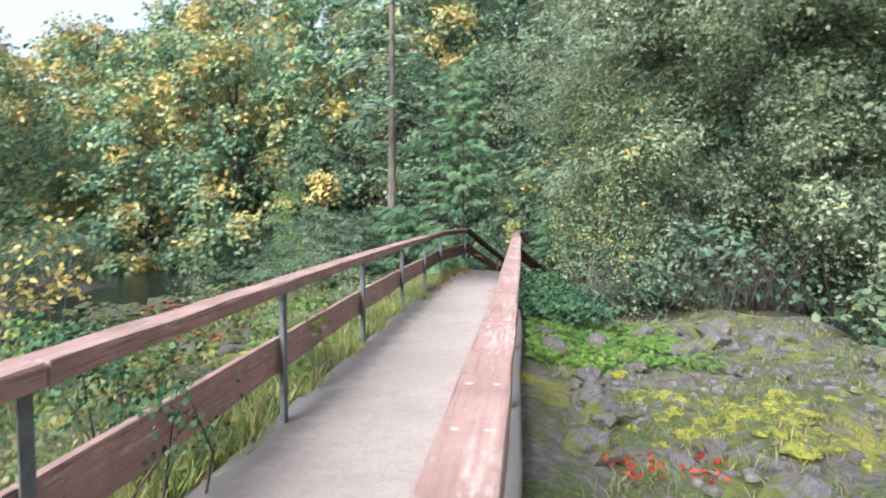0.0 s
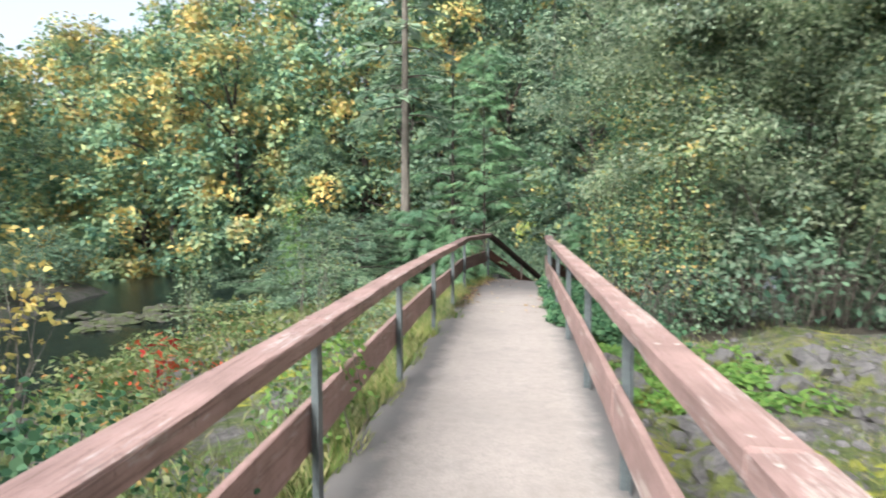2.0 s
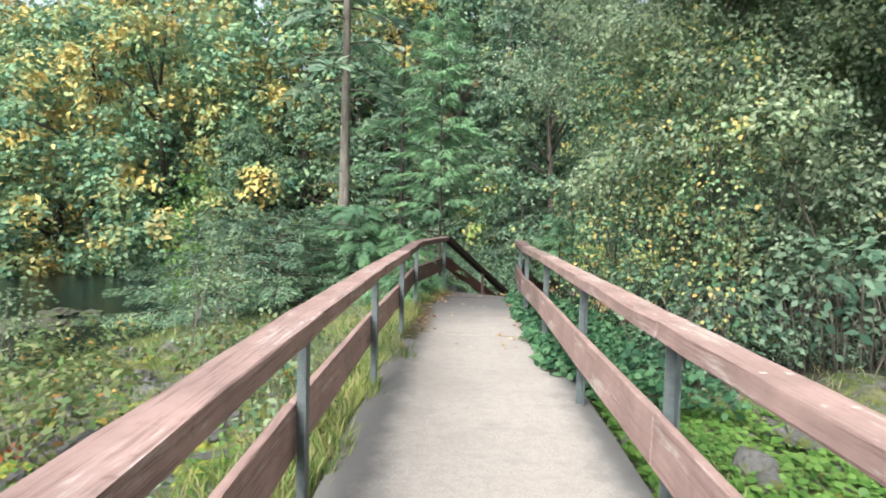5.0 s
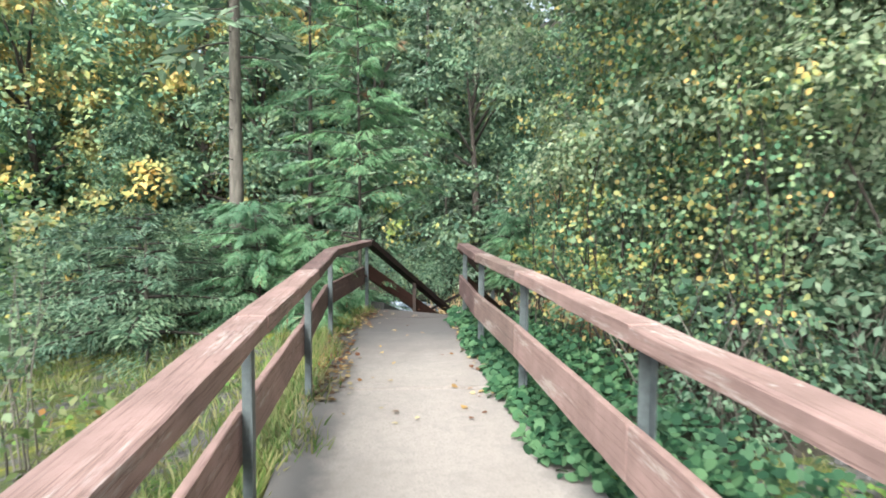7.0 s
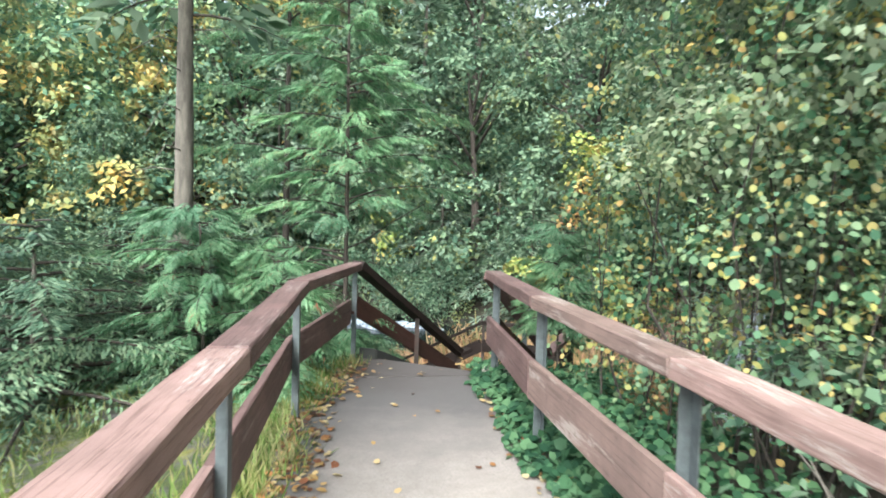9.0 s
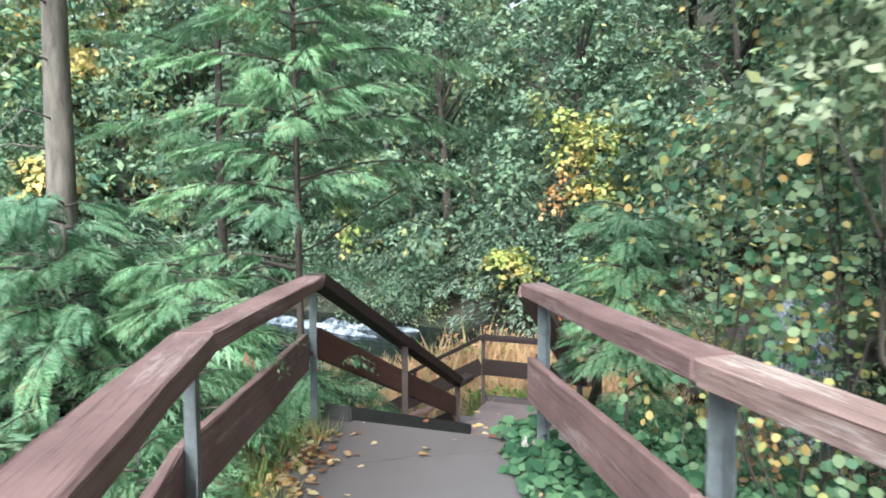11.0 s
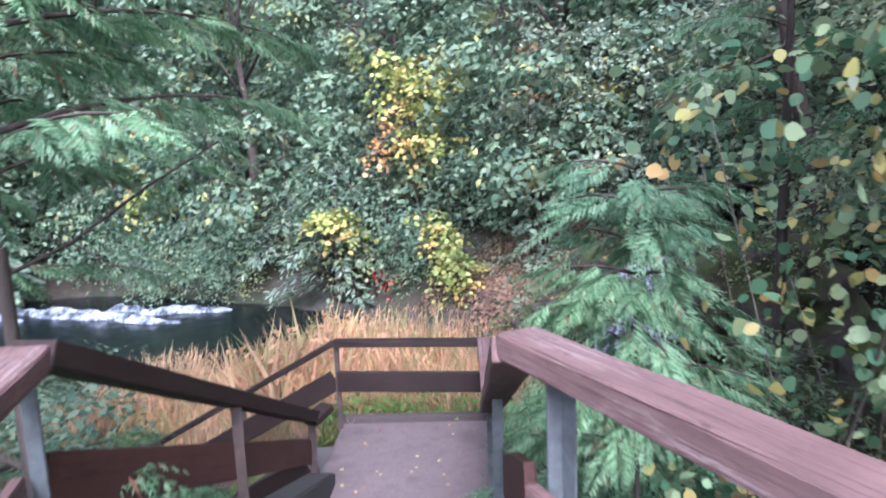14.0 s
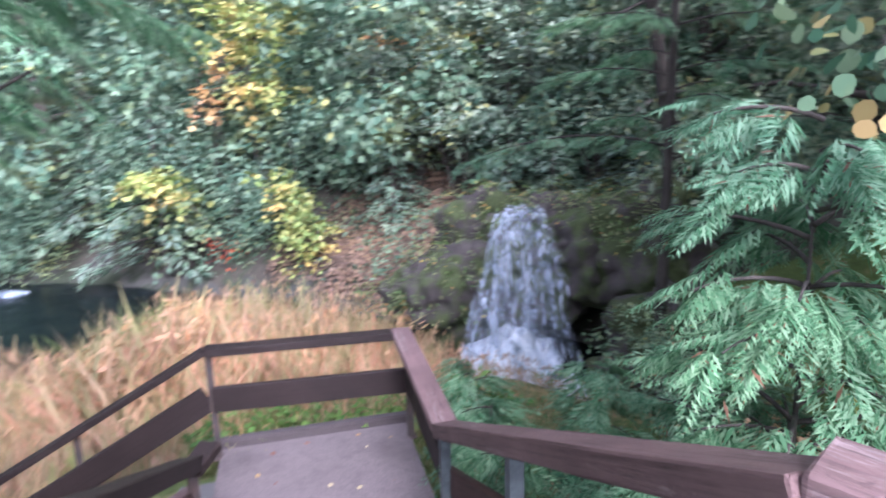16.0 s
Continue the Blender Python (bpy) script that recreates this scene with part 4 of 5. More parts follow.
for x, y, t, s in ((2, 43, 70, 0.9), (6.5, 37, 150, 0.8), (-11, 42.5, 220, 0.6), (-20, 50, 300, 0.8), (10.5, 33, 20, 0.75), (13, 27, 110, 0.75), (16, 34, 200, 1.0), (0, 52, 250, 1.1), (8, 46, 290, 1.1),
                    (15, 20, 40, 0.7), (18, 26, 170, 0.95), (-45, 62, 120, 1.0), (24, 33, 10, 1.1), (-34, 74, 220, 1.2), (-55, 72, 220, 1.0)):
    put(dark, x, y, t, s)
place(fir, -7, 50, 0, 1.1)
for x, y, t, s in ((1, 56, 40, 1.15), (-12, 60, 100, 1.2), (9, 52, 200, 1.1), (-21, 72, 10, 1.2), (17, 42, 250, 1.1), (-2.6, 39.8, 140, 0.55), (22, 24, 190, 1.0), (4.5, 41, 300, 0.8), (12, 60, 80, 1.4), (20, 52, 10, 1.4), (26, 40, 100, 1.2), (3, 64, 30, 1.6), (-3, 66, 130, 1.6)):
    put(fir, x, y, t, s)
place(thick, 12.5, 16, 0, 0.95)
for x, y, t, s in ((13.5, 10.5, 60, 1.0), (14.5, 5, 150, 1.05), (17, 13, 220, 1.25), (17, 0, 300, 1.2), (19, 18, 10, 1.3)):
    put(thick, x, y, t, s)

# the slim conifer with a bare grey trunk
slim = conifer("fir_tree", "slim conifer with a bare grey trunk and dead lower twigs", 21, FIR, 14, 2.0, 46, 0.40, 0.30, density=20, trunk_r=0.135)
gd = np.random.default_rng(22)
for k in range(26):
    z, a0, out = gd.uniform(2.2, 6.5), gd.uniform(0, 6.28), gd.uniform(0.3, 0.95)
    tip = (math.cos(a0) * out, math.sin(a0) * out, z - gd.uniform(0.05, 0.45))
    part("dead_twig", tubes_mesh("dead_twig", [tube([(0, 0, z), (tip[0] * 0.5, tip[1] * 0.5, z + 0.03), tip], 0.012, 0.003, 4)]), BARK, slim)
place(slim, -2.03, 17.4, 0, 1.0)

# alder and hazel thicket beside the path
gt = np.random.default_rng(30)
bush_blobs = []
for i in range(42):
    z = 1.0 + 6.8 * ((i + 0.5) / 42) ** 0.9
    r = gt.uniform(0.36, 0.62) * (0.75 + 0.10 * min(z, 5))
    wide = 0.35 + 0.17 * min(z, 4.5)
    bush_blobs.append((gt.normal(0, wide), gt.normal(0, wide), z, r * 1.15, r * 1.15, r * 0.6))
bush = shrub("alder_thicket", "dense grey-green alder thicket with some yellow leaves", 31, THICKET, (0, 0, 0), bush_blobs,
             2900, 13, 0.20, 0.076, KITE, stems=14, stem_r=0.022, bark_mat=BARK_DARK, group="thicket", flat=0.38)
place(bush, 3.7, 11.6, 0, 1.0)
for x, y, t, s in ((5.1, 11.2, 80, 1.05), (6.6, 11.0, 170, 1.1), (4.3, 13.4, 230, 1.05), (7.8, 12.6, 40, 1.15), (8.4, 9.6, 140, 0.9), (9.4, 7.0, 20, 0.8), (9.9, 4.2, 110, 0.8), (5.8, 12.6, 200, 1.1), (3.0, 12.9, 310, 0.85)):
    put(bush, x, y, t, s)
near = shrub("hazel_bush", "round-leaved hazel with green, yellow and orange leaves", 33, HAZEL, (0, 0, 0),
             [(0, 0, 0.9, 0.55, 0.6, 0.5), (0.2, 0.2, 1.6, 0.6, 0.65, 0.5), (-0.15, 0.0, 2.1, 0.6, 0.6, 0.45), (0.1, -0.1, 2.8, 0.7, 0.7, 0.5), (0.2, 0.1, 3.6, 0.7, 0.7, 0.5)],
             340, 8, 0.17, 0.050, OVAL, stems=9, stem_r=0.012, flat=0.30, group="thicket", bark_mat=BARK_DARK)
place(near, 2.35, 13.7, 0, 1.0)
for x, y, t, s in ((2.55, 12.2, 140, 1.0), (2.9, 10.9, 60, 0.95), (3.2, 13.0, 300, 1.2)):
    put(near, x, y, t, s)
under = shrub("bank_shrub", "dark green undergrowth hanging over the bank", 35, DARK_GREEN, (0, 0, 0),
              [(0, 0, 0.6, 1.3, 1.3, 0.9), (1.0, 0.4, 1.3, 1.1, 1.1, 0.8), (-0.9, -0.3, 1.1, 1.2, 1.2, 0.8), (0.2, -0.6, 2.0, 1.0, 1.0, 0.7)], 470, 11, 0.42, 0.115, stems=6, flat=0.45, group="bank shrubs")
place(under, 5.0, 35.5, 0, 1.0)
for x, y, t, s in ((1.5, 40.6, 40, 1.3), (-2.5, 42.0, 90, 1.4), (-7, 43.2, 150, 1.5), (-11.5, 43.5, 200, 1.5), (7.8, 34.0, 250, 1.1), (-17, 43.5, 70, 1.5), (-21, 50, 120, 1.6),
                    (-26, 56.5, 170, 1.8), (-33, 63.5, 230, 1.9), (3.4, 37.5, 200, 1.1), (-21.5, 27, 10, 1.0), (-21.2, 20, 80, 0.9), (-22.5, 12, 140, 1.0), (12.4, 18.0, 60, 0.9), (8.6, 31.8, 270, 1.5), (-23, 33, 190, 1.2)):
    put(under, x, y, t, s)
gs = np.random.default_rng(44)
for k in range(14):
    x, y = gs.uniform(-1, 13), gs.uniform(34, 46)
    if shore(np.array([x]), np.array([y]))[0] > 0.8:
        put(under, x, y, gs.uniform(0, 360), gs.uniform(1.3, 2.1))
for x, y, s in ((9.0, 30.2, 1.0), (11.6, 30.5, 1.3), (13.4, 27.6, 1.2), (13.8, 22.6, 1.0), (14.0, 30.0, 1.6)):
    put(under, x, y, x * 50, s)
gully = shrub("gully_shrub", "bright green leafy shrub in the gully", 36, ALDER, (0, 0, 0),
              [(0, 0, 0.5, 1.0, 1.0, 0.7), (0.7, 0.3, 1.0, 0.8, 0.8, 0.6), (-0.6, 0.3, 0.9, 0.9, 0.9, 0.6)], 330, 10, 0.30, 0.12, ROUND, stems=7, group="bank shrubs")
place(gully, 6.9, 8.6, 0, 1.0)
for x, y, t, s in ((7.6, 7.0, 60, 1.1), (7.2, 5.2, 130, 1.0), (8.2, 3.2, 200, 1.2), (9.0, 5.6, 280, 1.5)):
    put(gully, x, y, t, s)

# young firs and boughs beside the end of the path
young = conifer("fir_sapling", "feathery grey-green young fir", 41, YOUNG_FIR, 2.0, 2.5, 36, 0.10, 0.02, density=260, droop=0.14, slim=0.12)
place(young, -2.9, 15.4, 0, 1.0)
for x, y, t, s in ((-3.9, 16.2, 70, 1.0), (-2.3, 16.6, 190, 1.0), (-4.8, 17.4, 270, 1.1), (-1.7, 17.6, 330, 1.1)):
    put(young, x, y, t, s, -0.1)


def limbs(n, low, high, first, length, clear=None, rise=0.30):
    """Limbs in a spiral; those that would head into the clear sector below its height are left out."""
    out = []
    for i in range(n):
        h, head = low + (high - low) * i / n, (first + i * 137.5) % 360
        if clear and clear[0] <= (head + 180) % 360 - 180 <= clear[1]:
            if h < clear[2]:
                continue
            out.append((h, head, length * 0.62 * (1.1 - 0.5 * i / n), rise + 0.1))
            continue
        out.append((h, head, length * (1.1 - 0.5 * i / n), rise))
    return out


cedar("cedar_tree", "young cedar with drooping green fronds and a dark thin trunk", 51, (-0.02, 16.18, -0.5), 6.0, limbs(66, 0.8, 5.8, 0, 1.25, (-150, 95, 1.9)) + [(2.2, 8, 1.45, 0.42), (2.5, 35, 1.5, 0.40), (2.75, -22, 1.35, 0.40), (3.0, 60, 1.4, 0.35), (3.1, 15, 1.3, 0.38), (3.5, -40, 1.2, 0.35), (3.4, 40, 1.2, 0.35)], 0.034, (-0.05, 0.2), spray=0.34)
cedar("cedar_tree", "low bushy cedar with green fronds and some rusty brown ones", 52, (-1.45, 15.7, -0.45), 2.15, limbs(44, 0.15, 2.0, 40, 1.05, (-60, 60, 0.8)), 0.03, (-0.1, 0.2), spray=0.36)
cedar("cedar_tree", "small drooping cedar behind the bend of the railing", 56, (-0.75, 15.35, -0.35), 1.6, limbs(34, 0.15, 1.5, 10, 0.55), 0.02, (0.0, 0.1), spray=0.30)
cedar("cedar_tree", "cedar above the lower steps with drooping fronds", 53, (-0.9, 19.4, -1.6), 8.0, limbs(28, 1.8, 7.8, 90, 1.8), 0.08, pairs=8)
cedar("cedar_tree", "small bright cedar drooping beside the stair", 54, (2.06, 14.92, -0.45), 1.95, limbs(42, 0.75, 1.9, 20, 0.40, rise=0.40), 0.016, (-0.04, 0.0), pairs=12, spray=0.25)
cedar("cedar_tree", "cedar beyond the meadow rail with hanging grey-green fronds", 55, (8.2, 17.9, -2.0), 8.5, limbs(34, 2.8, 8.2, 20, 2.2), 0.09, pairs=7)
for k, (x, y, h) in enumerate(((-0.60, 14.8, 0.9), (0.0, 15.95, 0.55), (-0.75, 14.2, 0.5), (0.45, 17.1, 0.6), (2.9, 16.5, 0.7), (3.5, 17.1, 0.8), (4.2, 17.9, 0.8), (3.1, 15.7, 0.8), (4.6, 16.8, 1.0))):
    cedar("cedar_seedling", "bright green cedar seedling growing beside the stair", 60 + k, (x, y, ground_z(x, y) - 0.02), h, [(0.10 + h * 0.075 * i, i * 97 + 30 * k, 0.40 - 0.015 * i, 0.35) for i in range(12)], 0.012, pairs=8)

# dead branch over the stair
g = np.random.default_rng(5)
branch = thing("dead_branch", "thin dark dead branch with a green tip above the stair", "branch", (-0.31, 16.9, 1.04))
path_b = [(0.27, -0.62, -0.06), (0.02, -0.22, -0.02), (0, 0, 0.0), (0.27, 0, 0.015), (0.52, 0.01, 0.13), (0.89, 0.02, 0.39), (1.27, 0.0, 0.62)]
twigs = [tube(path_b, 0.019, 0.006, 6)] + [tube([path_b[i], tuple(np.array(path_b[i]) + g.normal(0, 0.16, 3))], 0.005, 0.002, 4) for i in (2, 3, 3, 4, 4, 5, 5, 6)]
part("main_stem", tubes_mesh("main_stem", twigs[:1]), BARK_DARK, branch)
for one in twigs[1:]:
    part("twig", tubes_mesh("twig", [one]), BARK_DARK, branch)
tip_kinds = [frond(np.random.default_rng(57 + i), 0.30, 12, 0.12) for i in range(3)]
tip_spots = [((0.70 + 0.62 * u, 0.01, 0.26 + 0.40 * u), g.uniform(-60, 60), g.uniform(5, 40), g.uniform(-40, 40), g.uniform(0.7, 1.1)) for u in np.linspace(0, 1, 14)]
part("green_tip", poly_mesh("green_tip", set_fronds(g, tip_kinds, tip_spots)), CEDAR, branch, "bright green cedar sprays")

# hemlocks with hanging sprays on the far slope
hemlock = conifer("hemlock_sapling", "young hemlock with hanging grey-green sprays on the slope", 45, FIR, 5.5, 2.3, 40, 0.30, 0.04, density=42, droop=0.42, slim=0.14)
place(hemlock, 7.4, 31.6, 0, 1.0)
for x, y, t, s in ((10.6, 31.8, 60, 1.1), (12.6, 28.6, 140, 1.2), (5.0, 37.6, 200, 1.2), (9.4, 35.2, 260, 1.3), (14.6, 24.8, 20, 1.2), (13.4, 33.8, 310, 1.5), (12.9, 20.4, 80, 0.8), (2.2, 41.4, 10, 1.3), (-4.6, 42.6, 120, 1.3), (11.4, 26.6, 220, 0.55), (13.0, 24.0, 30, 0.7), (9.6, 33.0, 170, 0.9), (11.8, 29.4, 250, 0.8), (7.0, 35.0, 45, 1.0), (14.4, 27.6, 100, 1.1), (4.0, 39.2, 320, 1.0), (12.2, 22.2, 280, 0.5)):
    put(hemlock, x, y, t, s)

# vine maples on the far side of the meadow
vine = [("vine maple with yellow-green and gold leaves on arching stems", VINE, (9.9, 29.2), [(-0.8, 0.4, 4.9, 1.2, 0.9, 0.5), (-0.5, -0.3, 3.7, 1.1, 0.8, 0.45), (-0.8, -0.9, 1.6, 0.6, 0.5, 0.45), (0.4, 0.6, 5.8, 1.1, 0.9, 0.6), (-1.6, 0.8, 6.0, 0.8, 0.8, 0.4), (-1.2, 0.2, 5.4, 0.9, 0.7, 0.4)], 140, 0.16),
        ("orange-leaved vine maple behind the yellow one", VINE_ORANGE, (8.3, 30.4), [(-0.1, -0.4, 4.1, 0.45, 0.4, 0.5), (0.5, 0.0, 5.0, 0.3, 0.3, 0.3)], 14, 0.15),
        ("low bright yellow-green vine maple above the golden grass", VINE, (7.6, 31.2), [(-0.75, -0.5, 2.55, 0.75, 0.5, 0.3), (-0.1, -0.7, 2.1, 0.5, 0.4, 0.25)], 60, 0.17),
        ("yellow and orange vine maple at the meadow edge", VINE, (9.4, 27.8), [(-0.1, -0.2, 0.7, 0.8, 0.5, 0.4), (-0.5, -0.2, 1.5, 0.6, 0.4, 0.5), (0.1, -0.4, 0.1, 0.7, 0.5, 0.3)], 90, 0.14),
        ("slender vine maple with orange leaf clusters above the litter slope", VINE_ORANGE, (12.4, 27.2), [(-0.5, 0.1, 3.8, 0.35, 0.3, 0.3), (0.1, -0.5, 2.9, 0.35, 0.3, 0.35), (-0.9, -0.2, 4.8, 0.3, 0.3, 0.3)], 20, 0.14),
        ("thin vine maple with fading green and yellow leaves", VINE, (13.0, 25.4), [(-0.6, 0.0, 3.6, 0.8, 0.7, 0.4), (-0.4, 0.6, 2.2, 0.7, 0.6, 0.4)], 26, 0.14),
        ("tall vine maple with scattered yellow leaves over the river bank", VINE, (3.0, 38.6), [(0, 0, 3.0, 1.4, 1.0, 0.7), (0.6, 0, 5.5, 1.5, 1.0, 0.9), (-1.2, 0, 4.4, 1.0, 0.8, 0.7)], 50, 0.20)]
for k, (label, mat, (x, y), blobs, n, size) in enumerate(vine):
    shrub("vine_maple", label, 71 + k, mat, (x, y, ground_z(x, y)), blobs, n, 11, 0.36, size, ROUND, stems=7, stem_r=0.022, flat=0.6, bark_mat=BARK_DARK, group="vine maples")
shrub("red_shrub", "small shrub with red autumn leaves", 84, RED_LEAF, (8.3, 30.3, ground_z(8.3, 30.3)), [(0, -0.3, 0.4, 0.55, 0.4, 0.35)], 22, 8, 0.22, 0.10, stems=4)

for k, (x, y) in enumerate(((12.4, 24.7), (13.6, 23.0), (11.9, 26.4), (13.0, 21.2), (14.6, 25.6))):
    gz = ground_z(x, y)
    blobs = [(-0.5, -0.2, 1.3 - gz, 0.9, 0.8, 0.35), (0.3, 0.3, 2.1 - gz, 1.0, 0.9, 0.4), (-0.7, 0.4, 2.9 - gz, 0.9, 0.8, 0.4), (0.2, -0.4, 3.7 - gz, 1.0, 0.9, 0.4), (-0.3, 0.2, 4.6 - gz, 0.9, 0.8, 0.4)]
    shrub("elder_shrub", "tall pale grey-green leafy shrub on the steep bank", 110 + k, PALE_SHRUB, (x, y, gz), blobs, 230, 9, 0.34, 0.16, KITE, stems=7, stem_r=0.03, flat=0.7, bark_mat=BARK_DARK, group="bank shrubs")

for k, (x, y, h) in enumerate(((6.9, 17.4, 1.3), (5.4, 16.2, 1.2))):
    shrub("bank_shrub", "low green shrub on the slope above the waterfall pool", 95 + k, ALDER, (x, y, ground_z(x, y)), [(0, 0, h * 0.5, 0.7, 0.7, h * 0.4), (0.3, 0.3, h * 0.8, 0.5, 0.5, h * 0.3)], 120, 9, 0.22, 0.075, stems=7, group="bank shrubs")

shrub("bracken", "withered orange-brown bracken behind the small cedar", 101, SEED, (3.2, 15.2, ground_z(3.2, 15.2)), [(0, 0, 0.45, 0.28, 0.28, 0.22), (0.2, 0.1, 0.7, 0.25, 0.25, 0.18)], 60, 7, 0.13, 0.06, stems=9, stem_r=0.007)

gb = np.random.default_rng(97)
low = shrub("bank_shrub", "low olive-green shrub among the bank grass", 98, BANK_LEAF, (0, 0, 0), [(0, 0, 0.28, 0.40, 0.40, 0.24), (0.3, 0.2, 0.40, 0.30, 0.30, 0.22), (-0.25, 0.1, 0.34, 0.30, 0.30, 0.2)], 70, 8, 0.13, 0.055, stems=8, stem_r=0.007, group="bank shrubs")
place(low, -2.2, 4.4, 0, 0.9)
skirt = shrub("bank_shrub", "low dark green shrub at the foot of the thicket", 99, DARK_GREEN, (0, 0, 0), [(0, 0, 0.28, 0.40, 0.40, 0.24), (0.3, 0.2, 0.40, 0.30, 0.30, 0.22), (-0.25, 0.1, 0.34, 0.30, 0.30, 0.2)], 110, 8, 0.13, 0.048, stems=8, stem_r=0.007, group="bank shrubs")
place(skirt, 2.7, 10.6, 0, 1.2)
near2 = shrub("hazel_bush", "sparse hazel with large round green and yellow leaves", 34, HAZEL, (2.3, 14.5, ground_z(2.3, 14.5)),
              [(0, 0, 0.75, 0.45, 0.45, 0.40), (0.15, -0.2, 1.4, 0.50, 0.5, 0.40), (0.1, 0.1, 2.1, 0.55, 0.55, 0.35)], 130, 5, 0.15, 0.060, OVAL, stems=6, stem_r=0.006, flat=0.25, group="thicket", bark_mat=BARK)
for k in range(26):
    x, y = gb.uniform(-6.2, -1.55), gb.uniform(2.2, 13.0)
    put(low, x, y, gb.uniform(0, 360), gb.uniform(0.7, 1.5))
for k in range(5):
    x = 3.2 + 1.15 * k
    put(skirt, x, 10.7 + gb.uniform(-0.5, 0.7) - 0.10 * max(0, x - 6) ** 2, gb.uniform(0, 360), gb.uniform(0.5, 1.0))
for k in range(8):
    put(skirt, 3.0 + 0.75 * k, 11.5 + gb.uniform(-0.2, 0.4), gb.uniform(0, 360), gb.uniform(1.6, 2.4))
for k in range(9):
    x = 2.5 + 0.42 * k
    y = 10.75 + gb.uniform(-0.3, 0.5)
    tangle = thing("twig_tangle", "tangle of thin bare grey-brown twigs under the thicket", "twigs", (x, y, ground_z(x, y)), "thicket")
    for q in range(16):
        a0, up = gb.uniform(0, 6.28), gb.uniform(0.5, 1.3)
        p0 = np.array((gb.normal(0, 0.12), gb.normal(0, 0.12), -0.05))
        out = np.array((math.cos(a0), math.sin(a0), 0)) * gb.uniform(0.2, 0.75)
        part("twig", tubes_mesh("twig", [tube([tuple(p0), tuple(p0 + out * 0.25 + np.array((0, 0, up * 0.6))), tuple(p0 + out * 0.7 + np.array((0, 0, up))), tuple(p0 + out * 1.2 + np.array((0, 0, up * 0.72)))], 0.009, 0.003, 4)]), BARK, tangle)
for x, y, t, s in ((-0.9, 21.8, 140, 2.4), (-0.7, 23.2, 260, 2.6), (-1.6, 20.8, 310, 2.4), (-0.2, 24.6, 30, 2.2)):
    put(skirt, x, y, t, s)

# bare tree leaning over the fall, hung with dead twigs
g = np.random.default_rng(46)
bare = thing("leaning_tree", "dark leaning trunk with bare grey twigs beside the waterfall", "tree", (11.9, 19.0, ground_z(11.9, 19.0)))
spine = [(0, 0, -0.3), (-0.1, 0.2, 1.4), (-0.4, 0.4, 3.0), (-0.9, 0.5, 4.6), (-1.5, 0.5, 6.2)]
part("trunk", tubes_mesh("trunk", [tube(spine, 0.20, 0.08, 9, 0.05, random)]), BARK_DARK, bare)
for k in range(12):
    p = np.array(spine[1 + k % 4]) + g.normal(0, 0.15, 3)
    d = np.array((-0.9, g.uniform(-1.0, 0.6), g.uniform(-0.35, 0.35))) * g.uniform(0.7, 1.6)
    pts = [tuple(p + d * u + g.normal(0, 0.07, 3) * u + np.array((0, 0, -0.35 * u * u))) for u in (0, 0.25, 0.5, 0.75, 1)]
    part("limb", tubes_mesh("limb", [tube(pts, 0.035, 0.008, 5)]), BARK if k % 2 else BARK_DARK, bare)

# left bank
shrub("red_shrub", "low shrub with red and orange leaves on the bank", 75, RED_LEAF, (-3.75, 7.7, ground_z(-3.75, 7.7)), [(0, 0, 0.30, 0.5, 0.6, 0.18), (0.3, 0.8, 0.25, 0.45, 0.45, 0.15)], 26, 5, 0.16, 0.075, stems=7, stem_r=0.008)
shrub("red_shrub", "sparse shrub with red leaf tips beside the railing", 76, RED_LEAF, (-2.7, 6.2, ground_z(-2.7, 6.2)), [(0, 0, 0.75, 0.25, 0.3, 0.2)], 12, 5, 0.10, 0.07, stems=6, stem_r=0.008)
shrub("red_shrub", "low red-leaved shrub among the rocks", 77, RED_LEAF, (1.65, 4.3, ground_z(1.65, 4.3)), [(-0.2, 0, 0.14, 0.16, 0.15, 0.08), (0.3, 0.05, 0.10, 0.2, 0.15, 0.07)], 16, 5, 0.08, 0.06, stems=4, stem_r=0.005)
shrub("rose_shrub", "leafy green shrub with thin stems growing through the railing", 78, IVY, (-1.42, 3.35, -0.12), [(0, 0, 0.70, 0.32, 0.4, 0.25), (0.44, -0.42, 0.74, 0.13, 0.20, 0.14), (0.40, -0.30, 0.62, 0.12, 0.20, 0.14), (0.1, 0.35, 0.45, 0.3, 0.3, 0.25), (-0.2, -0.2, 0.95, 0.25, 0.3, 0.15), (-0.5, 0.5, 0.8, 0.4, 0.4, 0.2)], 170, 8, 0.12, 0.036, ROUND, stems=12, stem_r=0.011, bark_mat=BARK_DARK)
for k, (x, y, h) in enumerate(((-1.25, 5.3, 0.9), (-1.45, 6.0, 0.7), (-2.6, 11.3, 1.9), (-3.4, 12.3, 2.3), (-1.3, 8.2, 0.8), (-2.1, 9.4, 1.2), (-3.0, 4.6, 1.0), (-4.4, 10.3, 1.2))):
    shrub("sapling", "slender bright green sapling with bare stems", 80 + k, ALDER if k % 3 else BRIGHT, (x, y, ground_z(x, y)), [(0, 0, h * 0.55, 0.30, 0.30, h * 0.28), (0.1, 0, h * 0.9, 0.32, 0.32, h * 0.2)], int(34 + 30 * h), 7, 0.13, 0.055, KITE, stems=6, stem_r=0.010, group="saplings")
